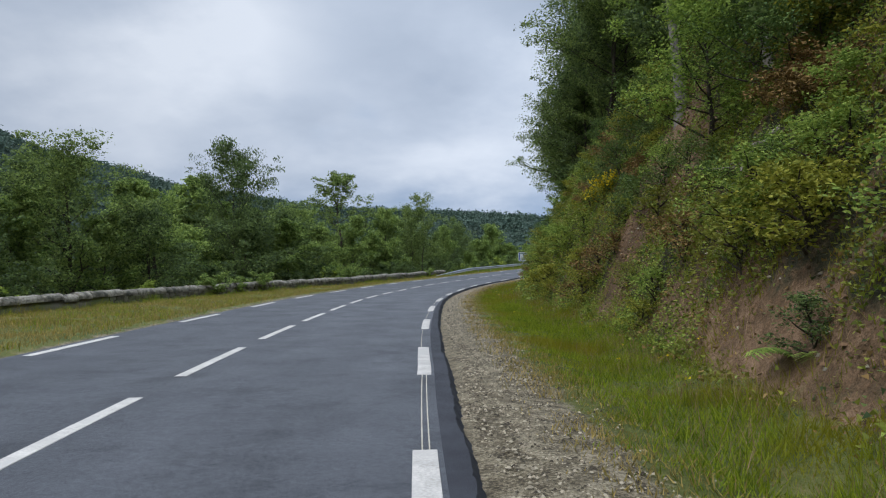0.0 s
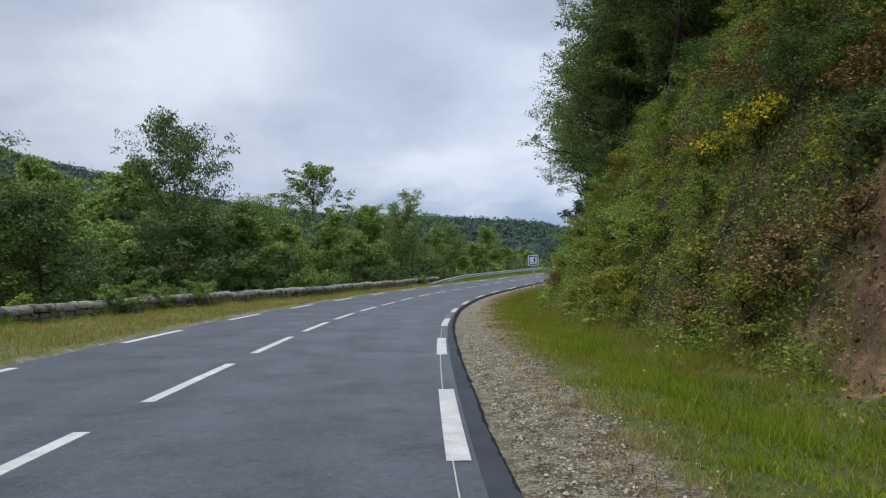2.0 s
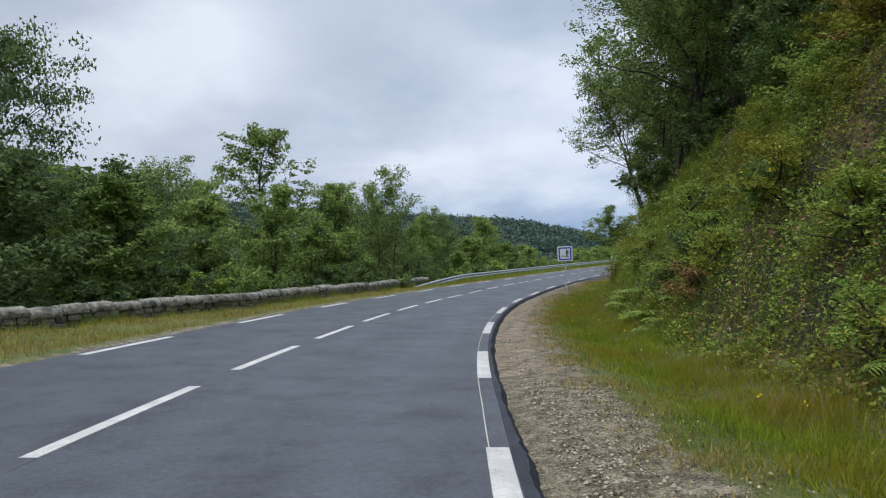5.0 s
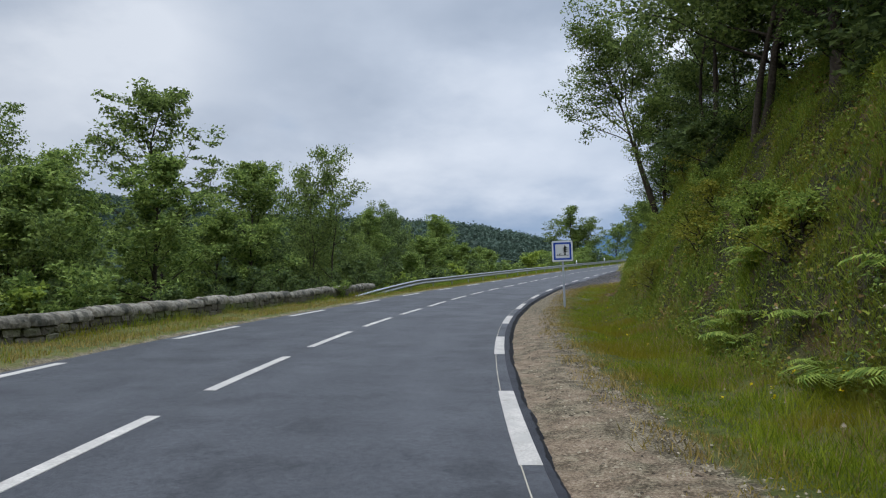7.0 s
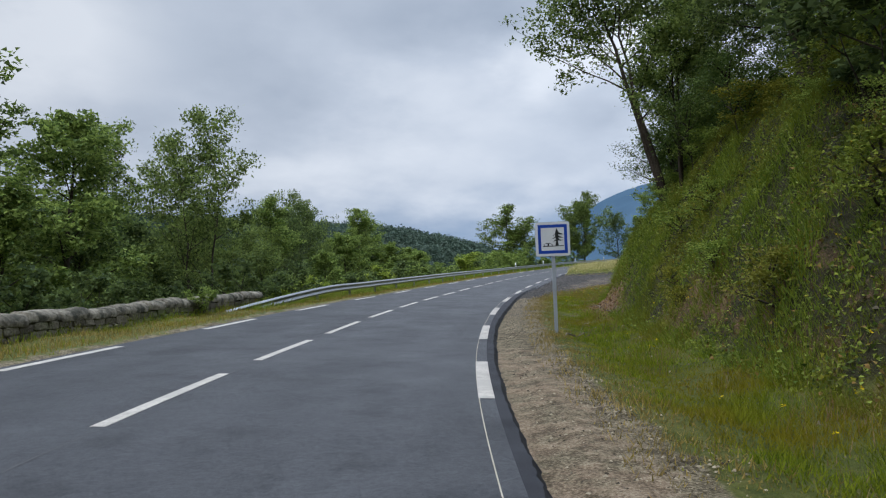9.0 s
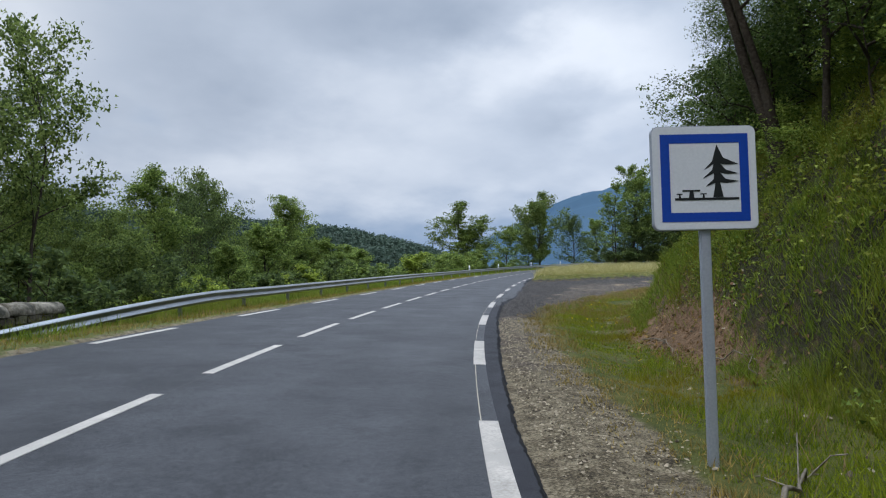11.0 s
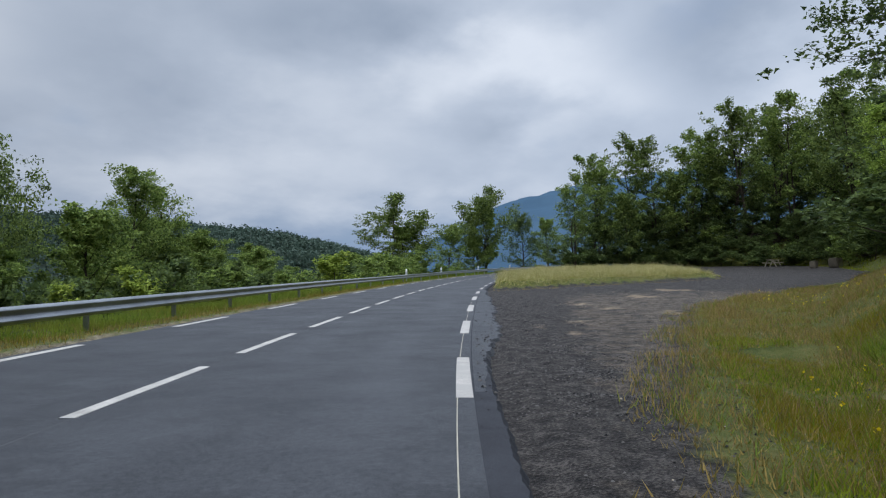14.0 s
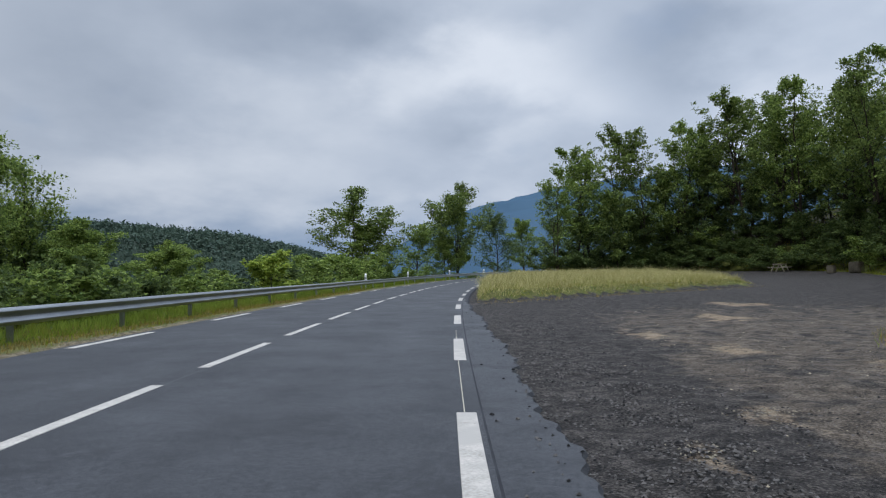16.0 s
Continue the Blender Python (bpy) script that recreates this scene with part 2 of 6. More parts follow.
def ground_material():
    """Soil, turf, shoulder gravel, bank earth, black chippings and sand, blended by weights stored on the sheet, with ragged borders."""
    m = bpy.data.materials.new("ground")
    m.use_nodes = True
    nt = m.node_tree
    n, lk = nt.nodes.new, nt.links.new
    b = nt.nodes["Principled BSDF"]
    geo = n("ShaderNodeNewGeometry")

    def tex(scale, detail, rough=0.55):
        t = n("ShaderNodeTexNoise")
        t.inputs["Scale"].default_value, t.inputs["Detail"].default_value, t.inputs["Roughness"].default_value = scale, detail, rough
        lk(geo.outputs["Position"], t.inputs["Vector"])
        return t.outputs[0]

    fine, mid, big, ragged = tex(42, 5, 0.7), tex(5.5, 5, 0.6), tex(0.7, 5), tex(1.8, 7, 0.68)

    def mixed(a, c, f):
        q = n("ShaderNodeMix"); q.inputs[0].default_value = f
        lk(a, q.inputs[2]); lk(c, q.inputs[3])
        return q.outputs[0]

    grainy = mixed(fine, mid, 0.35)
    patchy = mixed(mixed(mid, big, 0.5), fine, 0.38)

    def colours(src, dark, middle, light):
        r = n("ShaderNodeValToRGB")
        e = r.color_ramp.elements
        half = 0.09 if src is grainy else 0.13
        e[0].position, e[0].color, e[1].position, e[1].color = 0.5 - half, (*dark, 1), 0.5 + half, (*light, 1)
        k = e.new(0.5); k.color = (*middle, 1)
        lk(src, r.inputs[0])
        return r.outputs[0]

    # soil tones kept very dark to stand in for shade between leaf clumps
    col = colours(patchy, (0.016, 0.014, 0.008), (0.034, 0.033, 0.014), (0.066, 0.058, 0.030))
    for name, src, dark, middle, light in (("turf", patchy, (0.040, 0.058, 0.010), (0.085, 0.095, 0.020), (0.15, 0.13, 0.045)),
                                           ("gravel", grainy, (0.044, 0.035, 0.021), (0.135, 0.109, 0.067), (0.29, 0.246, 0.166)),
                                           ("earth", patchy, (0.042, 0.028, 0.013), (0.135, 0.082, 0.043), (0.29, 0.182, 0.108)),
                                           ("black", grainy, (0.008, 0.0072, 0.0066), (0.032, 0.028, 0.025), (0.100, 0.088, 0.078)),
                                           ("brown", grainy, (0.028, 0.022, 0.017), (0.088, 0.071, 0.054), (0.19, 0.158, 0.122)),
                                           ("sand", grainy, (0.105, 0.076, 0.048), (0.215, 0.158, 0.104), (0.34, 0.272, 0.19))):
        at = n("ShaderNodeAttribute"); at.attribute_name = name
        w = n("ShaderNodeMath"); w.operation = "MULTIPLY_ADD"; w.inputs[1].default_value = 1.5
        lk(ragged, w.inputs[0]); lk(at.outputs["Fac"], w.inputs[2])
        mr = n("ShaderNodeMapRange"); mr.interpolation_type = "SMOOTHSTEP"
        mr.inputs[1].default_value, mr.inputs[2].default_value = 1.10, 1.42
        lk(w.outputs[0], mr.inputs[0])
        mc = n("ShaderNodeMix"); mc.data_type = "RGBA"
        lk(mr.outputs[0], mc.inputs[0]); lk(col, mc.inputs[6]); lk(colours(src, dark, middle, light), mc.inputs[7])
        col = mc.outputs[2]
    lk(col, b.inputs["Base Color"])
    b.inputs["Roughness"].default_value, b.inputs["Specular IOR Level"].default_value = 0.9, 0.2
    bp = n("ShaderNodeBump"); bp.inputs["Strength"].default_value, bp.inputs["Distance"].default_value = 0.9, 0.03
    lk(grainy, bp.inputs["Height"])
    b2 = n("ShaderNodeBump"); b2.inputs["Strength"].default_value, b2.inputs["Distance"].default_value = 0.6, 0.12
    lk(mid, b2.inputs["Height"]); lk(bp.outputs[0], b2.inputs["Normal"]); lk(b2.outputs[0], b.inputs["Normal"])
    return m


GROUND = ground_material()
CLOD = material("earth_clods", (0.045, 0.031, 0.015), (0.21, 0.125, 0.07), 12, 0.95, 0.5, 25, 0.1, island=0.5)
SAND = material("bare_sand", (0.15, 0.13, 0.09), (0.34, 0.30, 0.23), 25, 0.9, 0.5, 40, 0.2)
# brownish stone, darkened to carry the shade under the capping stones
STONE = material("wall_stone", (0.036, 0.031, 0.022), (0.17, 0.15, 0.112), 14, 0.92, 0.9, 16, 0.2, third=(0.10, 0.11, 0.05), obj=0.25, bump_dist=0.05)
STONE_CAP = material("cap_stone", (0.046, 0.040, 0.029), (0.33, 0.298, 0.235), 60, 0.9, 0.9, 14, 0.2, third=(0.05, 0.048, 0.036), obj=0.12, bump_dist=0.04, big=0.5)
PEBBLE = material("pebbles", (0.050, 0.040, 0.026), (0.37, 0.318, 0.225), 4, 0.85, 0.0, island=0.8)
PEBBLE_BLACK = material("black_pebbles", (0.005, 0.005, 0.005), (0.118, 0.109, 0.102), 4, 0.75, 0.0, island=0.8)
ZINC = material("galvanised_steel", (0.19, 0.20, 0.215), (0.38, 0.40, 0.42), 10, 0.28, 0.05, 60, 0.5, metal=0.92)
POLE = material("sign_post_grey", (0.30, 0.33, 0.37), (0.42, 0.45, 0.50), 10, 0.5, 0.0, metal=0.5)
SIGN_WHITE = material("sign_white", (0.50, 0.52, 0.545), (0.60, 0.62, 0.635), 6, 0.45, 0.0)
SIGN_BLUE = material("sign_blue", (0.007, 0.041, 0.26), (0.010, 0.054, 0.35), 6, 0.4, 0.0)
SIGN_BLACK = material("sign_black", (0.008, 0.010, 0.010), (0.014, 0.016, 0.016), 6, 0.5, 0.0)
POST_WHITE = material("post_white", (0.66, 0.66, 0.64), (0.82, 0.82, 0.80), 20, 0.5, 0.0)
WOOD = material("weathered_wood", (0.20, 0.17, 0.12), (0.42, 0.38, 0.29), 12, 0.85, 0.5, 30)
BARK = material("bark", (0.022, 0.018, 0.013), (0.085, 0.070, 0.054), 14, 0.95, 0.9, 18, 0.1, bump_dist=0.04)
BARK_PALE = material("pale_bark", (0.13, 0.115, 0.095), (0.34, 0.31, 0.27), 10, 0.95, 0.8, 14, 0.1, bump_dist=0.03)
DEAD = material("dead_wood", (0.10, 0.085, 0.065), (0.30, 0.265, 0.21), 12, 0.95, 0.7, 20, 0.1)


def leaf(name, dark, light, tr=0.42, island=0.6, patch=2.0, third=None):
    return material(name, tuple(1.5 * c * k for c, k in zip(dark, (1.1, 1.0, 0.95))), tuple(1.5 * c * k for c, k in zip(light, (1.1, 1.0, 0.95))), patch, 0.6, 0.0, 1.5, 0.12, island=island, translucent=tr, third=third)


LEAF_OAK = leaf("oak_leaves", (0.040, 0.067, 0.020), (0.138, 0.194, 0.051))
LEAF_LIGHT = leaf("ash_leaves", (0.051, 0.089, 0.023), (0.174, 0.245, 0.061))
LEAF_DARK = leaf("dark_leaves", (0.030, 0.052, 0.020), (0.092, 0.135, 0.042))
LEAF_YOUNG = leaf("young_leaves", (0.085, 0.135, 0.022), (0.235, 0.305, 0.055))
# distant leaves: bluish and low in contrast, haze mixed into the colour
LEAF_FAR_HAZE = leaf("far_leaves_hazed", (0.028, 0.052, 0.042), (0.054, 0.084, 0.062), 0.2, 0.3)
IVY = leaf("bank_leaves", (0.030, 0.053, 0.009), (0.178, 0.232, 0.036), 0.35, 0.45, 9.0, (0.20, 0.20, 0.032))
DRY = leaf("dry_leaves", (0.060, 0.042, 0.014), (0.18, 0.125, 0.046), 0.1)
FERN = leaf("fern_fronds", (0.075, 0.13, 0.025), (0.21, 0.285, 0.06))
BLADE = leaf("grass_blades", (0.052, 0.088, 0.007), (0.168, 0.215, 0.014), 0.45, 0.4, 9.0, (0.215, 0.190, 0.014))
HERB = leaf("bank_herbs", (0.051, 0.092, 0.011), (0.153, 0.213, 0.030), 0.4, 0.4, 7.0, (0.178, 0.190, 0.027))
MOSS = leaf("yellow_green_herbs", (0.080, 0.100, 0.013), (0.20, 0.210, 0.030), 0.35)
SEED = leaf("grass_seed_heads", (0.11, 0.080, 0.040), (0.22, 0.165, 0.095), 0.3)
LEAF_SAP = leaf("sapling_leaves", (0.075, 0.130, 0.024), (0.22, 0.31, 0.06))
BLADE_DRY = leaf("dry_grass", (0.095, 0.085, 0.024), (0.235, 0.19, 0.064), 0.35)
BLADE_PALE = leaf("meadow_grass", (0.145, 0.155, 0.052), (0.38, 0.365, 0.185), 0.3)
FLOWER = leaf("yellow_petals", (0.34, 0.27, 0.006), (0.47, 0.40, 0.01), 0.3)
BROOM_LEAF = leaf("broom_twigs", (0.03, 0.06, 0.015), (0.09, 0.14, 0.035), 0.2)


# ---------------------------------------------------------------- the road's line
# curvature (1/m), height and cross slope along the centre line, every 10 m and 20 m
CURV_S = np.arange(22) * 10.0 - 10
CURV = [0.00100, 0.00303, 0.00587, 0.00251, 0.00864, 0.00880, 0.00881, 0.00749, 0.00591, 0.00450, 0.00117, 0.00115, 0.00284, 0.00226, 0.00300, 0.00600, 0.00800, 0.00800, 0.00800, 0.00800, 0.00800, 0.00800]
RISE_S = np.arange(13) * 20.0 - 20
RISE = [-0.003, -0.001, 0.002, 0.046, 0.265, 0.708, 1.259, 1.787, 2.377, 3.085, 3.734, 4.206, 4.620]
TILT = [-0.0215, -0.0239, -0.0268, -0.0359, -0.0382, -0.0239, -0.0144, -0.0175, -0.0147, -0.0132, -0.0100, -0.0100, -0.0100]
LINE_S = np.arange(-10, 230.01, 0.5)


def integrate():
    k = np.interp(LINE_S, CURV_S, CURV)
    k[LINE_S > 212] = 0.0
    th = np.concatenate([[0], np.cumsum((k[1:] + k[:-1]) * 0.25)])
    i0 = 20
    th = th - th[i0] - 0.0068
    c, s = np.cos(th), np.sin(th)
    x = np.concatenate([[0], np.cumsum((s[1:] + s[:-1]) * 0.25)])
    y = np.concatenate([[0], np.cumsum((c[1:] + c[:-1]) * 0.25)])
    return th, x - x[i0] - 3.1889, y - y[i0]


LINE_T, LINE_X, LINE_Y = integrate()


def heading(s):
    return np.interp(s, LINE_S, LINE_T)


def plan(s, l):
    """World x, y of the place s metres along the road's centre line and l metres to its right."""
    s, l = np.asarray(s, float), np.asarray(l, float)
    q = np.clip(s, LINE_S[0], LINE_S[-1])
    over = s - q
    th = np.interp(q, LINE_S, LINE_T)
    near = np.minimum(l, 70.0)
    x = np.interp(q, LINE_S, LINE_X) + near * np.cos(th) + over * np.sin(th)
    y = np.interp(q, LINE_S, LINE_Y) - near * np.sin(th) + over * np.cos(th)
    return x + (l - near) * math.cos(0.35), y - (l - near) * math.sin(0.35)


def rise(s):
    return np.interp(s, RISE_S, RISE)


def road_z(s, l):
    return rise(s) + np.interp(s, RISE_S, TILT) * np.clip(l, -6, 6)


def smooth(a, b, x):
    t = np.clip((x - a) / (b - a), 0, 1)
    return t * t * (3 - 2 * t)


def lane(s):
    """Offsets of the right and left edge lines: the lanes are narrower before the bend."""
    f = np.clip((32 - np.asarray(s, float)) / 20, 0, 2)
    g = np.clip((9 - np.asarray(s, float)) / 6, 0, 1)
    return 3.252 * (1 - 0.1032 * f - 0.045 * g), -2.991 * (1 - 0.0464 * f)


def level_l(s, l):
    """l with the narrowing of the lanes taken out."""
    r, q = lane(s)
    return l - np.where(l > 0, (r - 3.252) * smooth(0, 3, l), (q + 2.991) * smooth(0, 3, -l))


def wave(x, y, f, seed=0.0):
    """Cheap smooth noise from crossed sines, about -1..1."""
    x, y = x * f + seed, y * f - seed * 1.7
    return (np.sin(x * 1.3 + 2.1 * np.sin(y * 0.9 + seed)) + np.sin(y * 1.7 + 1.7 * np.sin(x * 1.1 - seed)) + 0.6 * np.sin(2.9 * x + 2.3 * y) + 0.4 * np.sin(4.7 * x - 5.1 * y)) / 3.0


BANK_FOOT = ([-60, 0, 5.4, 14, 19, 24, 28, 33, 38, 44, 52, 58, 66, 71, 74, 76, 79, 87, 95, 105, 115, 130, 150, 165, 178, 190, 230], [5.4, 5.5, 5.9, 6.8, 7.2, 7.2, 7.0, 6.85, 6.75, 6.75, 6.8, 6.75, 6.6, 6.65, 7.0, 7.3, 7.9, 10.3, 14.5, 20, 27, 34, 37, 34, 20, 11, 9])
BANK_GRADE = ([-60, 12, 18, 24, 28, 33, 44, 58, 70, 76, 80, 84, 92, 130, 230], [1.6, 1.65, 2.2, 2.2, 1.9, 1.65, 1.6, 1.65, 1.65, 1.5, 1.0, 0.5, 0.4, 0.5, 0.45])
BANK_KNEE = ([-60, 36, 46, 230], [7.5, 7.5, 5.0, 4.2])
BANK_TOP = ([-60, 52, 64, 76, 86, 100, 150, 230], [60, 60, 18, 9, 3.0, 7, 12, 14])
WALL_L = ([-60, 10, 20, 29, 36, 42, 48, 70], [11.5, 11, 10.2, 9.0, 8.2, 7.2, 5.85, 5.75])
ASPHALT_R, ASPHALT_L = 3.58, -3.48


def land(s, l):
    """Height of the ground."""
    s, l = np.asarray(s, float), np.asarray(l, float)
    z = road_z(s, l)
    x, y = plan(s, l)
    # under the carriageway
    e = level_l(s, l)
    z = z - 0.10 * (smooth(-3.65, -3.3, e) - smooth(3.5, 3.85, e))
    z = z - 0.03 * smooth(3.4, 3.6, e)
    # right: shallow ditch, cut bank, hillside
    foot = np.interp(s, *BANK_FOOT)
    grade = np.interp(s, *BANK_GRADE)
    d = l - foot
    up = np.where(d > 0, d * grade * smooth(-0.2, 0.9, d), 0)
    steep = np.interp(s, *BANK_KNEE) / np.maximum(grade, 0.3)
    up = up - np.maximum(d - steep, 0) * grade * 0.30
    top = np.interp(s, *BANK_TOP)
    up = top * (1 - np.exp(-up / top))
    rough = np.clip(d / 1.5, 0, 1) * np.clip(grade, 0.3, 1.5)
    up = up + rough * (0.20 * wave(x, y, 0.5, 1.0) + 0.24 * wave(x, y, 1.3, 4.0) + 0.17 * wave(x, y, 3.3, 2.0))
    ditch = -0.16 * np.exp(-((l - foot + 0.9) / 0.7) ** 2) * (foot < 9)
    z = z + np.where(e > 3.6, ditch + up * smooth(3.7, 4.6, e), 0)
    z = z + 0.05 * smooth(4.0, 4.6, e) * wave(x, y, 2.1, 3.0) * (l > 0)
    # grass island between road and lay-by
    z = z + 0.45 * island(s, l)
    # left: verge, then the valley side below the wall
    w = np.interp(s, *WALL_L)
    a = -l - w
    z = z - np.where(l < 0, 0.04 * smooth(0, 1, -e - 3.6) + 0.06 * smooth(-3.6, -5, e) * wave(x, y, 1.1, 7.0), 0)
    drop = np.maximum(a - 0.3, 0)
    z = z - np.where(l < 0, 13.0 * (1 - np.exp(-drop / 22.0)) * smooth(0, 2.5, drop), 0)
    far = np.maximum(np.abs(l) - 120, 0) + np.maximum(s - 330, 0) + np.maximum(-60 - s, 0)
    return z - 5 * (1 - np.exp(-far / 200))


def bare_earth(s, d):
    """1 where the bank has slipped and shows bare earth; d: distance behind the bank's foot."""
    w = 0.0
    for cs, cd, a, c, k in ((17.0, 1.3, 0.9, 1.7, 1.4), (14.6, 1.9, 0.9, 0.9, 0.8), (69.4, 0.08, 4.0, 0.5, 1.25), (74.8, 0.4, 2.2, 0.6, 0.95), (22.5, 2.6, 1.0, 0.5, 0.5), (8.0, 0.3, 4.0, 0.4, 0.7), (60.0, 0.5, 3.0, 0.4, 0.5)):
        w = np.maximum(w, k * np.exp(-((s - cs) / a) ** 2 - ((d - cd) / c) ** 2))
    return w


def island(s, l):
    """1 inside the grass island beside the lay-by, 0 outside."""
    near = 108.3 + 1.0 * np.maximum(l - 4, 0) ** 0.95
    u = smooth(0, 1.6, s - near) * smooth(0, 3.0, 170 - s - 1.1 * np.maximum(l - 4, 0))
    v = smooth(3.75, 4.4, l) * smooth(0, 2.2, 20.4 - l)
    return u * v


# ---------------------------------------------------------------- mesh helpers
def mesh_np(name, verts, faces, mats, index=None, smooth_shade=False):
    """A mesh from arrays: verts (n, 3), faces (m, 3 or 4)."""
    me = bpy.data.meshes.new(name)
    verts, faces = np.asarray(verts, np.float32), np.asarray(faces, np.int32)
    k = faces.shape[1]
    me.vertices.add(len(verts)); me.loops.add(faces.size); me.polygons.add(len(faces))
    me.vertices.foreach_set("co", verts.ravel())
    me.loops.foreach_set("vertex_index", faces.ravel())
    me.polygons.foreach_set("loop_start", np.arange(0, faces.size, k, dtype=np.int32))
    if index is not None:
        me.polygons.foreach_set("material_index", np.asarray(index, np.int32))
    me.polygons.foreach_set("use_smooth", np.full(len(faces), smooth_shade))
    for m in mats:
        me.materials.append(m)
    me.update(calc_edges=True)
    return me


def thing(name, label, category, group="", kind="", at=None):
    ob = new(name)
    ob.empty_display_size = 0.2
    if at is not None:
        ob.matrix_basis = at
    return tagged(ob, label, category, group, kind)


def child(name, mesh, parent, label="", kind=""):
    ob = new(name, mesh)
    ob.parent = parent
    return tagged(ob, label, kind=kind) if label or kind else ob


def bm_mesh(name, bm, mat, smooth_shade=False):
    me = bpy.data.meshes.new(name)
    bm.normal_update()
    bm.to_mesh(me)
    bm.free()
    me.materials.append(mat)
    if smooth_shade:
        me.polygons.foreach_set("use_smooth", np.full(len(me.polygons), True))
    return me


def box(bm, x0, y0, z0, x1, y1, z1, m=Matrix()):
    r = bmesh.ops.create_cube(bm, size=1.0, matrix=m @ Matrix.Translation(((x0 + x1) / 2, (y0 + y1) / 2, (z0 + z1) / 2)) @ Matrix.Diagonal((x1 - x0, y1 - y0, z1 - z0, 1)))
    return r["verts"]


def grid_faces(nu, nv):
    i = np.arange(nu - 1)[:, None] * nv + np.arange(nv - 1)[None, :]
    return np.stack([i, i + 1, i + nv + 1, i + nv], -1).reshape(-1, 4)


def strip(name, s0, s1, profile, mat, step=0.5, closed=False, smooth_shade=False, base=None):
    """Sweeps profile, a list of (l, height), along the road from s0 to s1."""
    n = max(2, int(round((s1 - s0) / step)) + 1)
    s = np.linspace(s0, s1, n)[:, None]
    l = np.array([p[0] for p in profile])[None, :]
    h = np.array([p[1] for p in profile])[None, :]
    x, y = plan(s + 0 * l, l + 0 * s)
    z = (road_z(s, l) if base is None else base(s, l)) + h
    f = grid_faces(n, len(profile))[:, ::-1]
    return mesh_np(name, np.stack([x, y, z], -1).reshape(-1, 3), f, [mat], smooth_shade=smooth_shade)


# ---------------------------------------------------------------- ground
def build_ground():
    s = np.concatenate([-60 - np.geomspace(540, 4, 14), np.arange(-60, 200, 0.6), 200 + np.geomspace(1, 3200, 44)])
    l = np.concatenate([-(12 + np.geomspace(2600, 0.7, 36)), np.arange(-12, -2.7, 0.4), np.arange(-1.8, 2.4, 1.4), np.arange(2.6, 13, 0.27), np.arange(13, 50, 0.8), 50 + np.geomspace(0.8, 2600, 26)])
    sg, lg = np.meshgrid(s, l, indexing="ij")
    x, y = plan(sg, lg)
    z = land(sg, lg)
    f = grid_faces(len(s), len(l))[:, ::-1]
    foot = np.interp(sg, *BANK_FOOT)
    e = level_l(sg, lg)
    left_wall = np.interp(sg, *WALL_L)
    layby = smooth(74.0, 75.2, sg) * smooth(3.3, 3.5, lg) * smooth(0.5, -0.5, lg - foot + 1) * (sg < 175) * (lg < 40) * smooth(0.5, -0.5, lg - 0.2 - np.interp(sg, [74, 78.5, 82, 84.5, 88, 91.5, 94, 106, 118], [4.3, 5.0, 6.3, 7.0, 8.2, 9.2, 10.8, 20, 42])) * (1 - smooth(0.1, 0.4, island(sg, lg)))
    spots = 0 * sg
    for cs, cl, a, c, k in ((94.6, 6.7, 1.9, 0.5, 0.6), (92.4, 7.3, 1.6, 0.5, 0.55), (87.9, 5.72, 0.36, 0.24, 1.2), (86.7, 4.72, 0.32, 0.18, 1.1), (98.5, 9.5, 1.6, 0.7, 0.75), (104, 12, 2.0, 1.0, 0.7), (85.4, 5.4, 0.6, 0.3, 0.6), (90.0, 8.6, 1.2, 0.6, 0.6)):
        spots = np.maximum(spots, k * np.exp(-((sg - cs) / a) ** 2 - ((lg - cl) / c) ** 2))
    weights = dict(turf=np.maximum(smooth(3.2, 3.6, e) * np.where(sg < 76, smooth(0.7, -0.1, lg - foot), smooth(7, 5, lg - foot)), smooth(3.0, 3.3, -e) * smooth(0.3, -0.3, -lg - left_wall)),
                   gravel=np.maximum(smooth(3.2, 3.4, e) * smooth(5.0, 4.3, e) * (sg < 76), smooth(3.0, 3.1, -e) * smooth(3.9, 3.3, -e)),
                   earth=smooth(-0.4 - 0.5 * smooth(62, 66, sg), 0.4 - 0.55 * smooth(62, 66, sg), lg - foot) * smooth(17, 14, lg - foot) * smooth(88, 80, sg) * np.clip(np.interp(sg, [54, 63], [0.38, 0.16]) + 0.8 * bare_earth(sg, lg - foot), 0, 1),
                   black=layby, brown=np.maximum(layby * smooth(5.2, 7.2, lg + 0.10 * (96 - sg)) * smooth(112, 96, sg) * 0.60, 0.55 * smooth(60, 68, sg) * (sg < 76) * smooth(3.3, 3.5, e) * smooth(4.9, 4.2, e)), sand=np.maximum(layby * spots, 0.52 * smooth(30, 36, sg) * smooth(64, 56, sg) * smooth(3.3, 3.4, e) * smooth(4.9, 4.2, e)))
    me = mesh_np("ground", np.stack([x, y, z], -1).reshape(-1, 3), f, [GROUND], None, True)
    for name, v in weights.items():
        me.attributes.new(name, "FLOAT", "POINT").data.foreach_set("value", np.asarray(v, np.float32).ravel())
    return tagged(new("ground", me), "rough verge, gravel shoulder, earth bank and valley side", "ground", kind="structure")


build_ground()


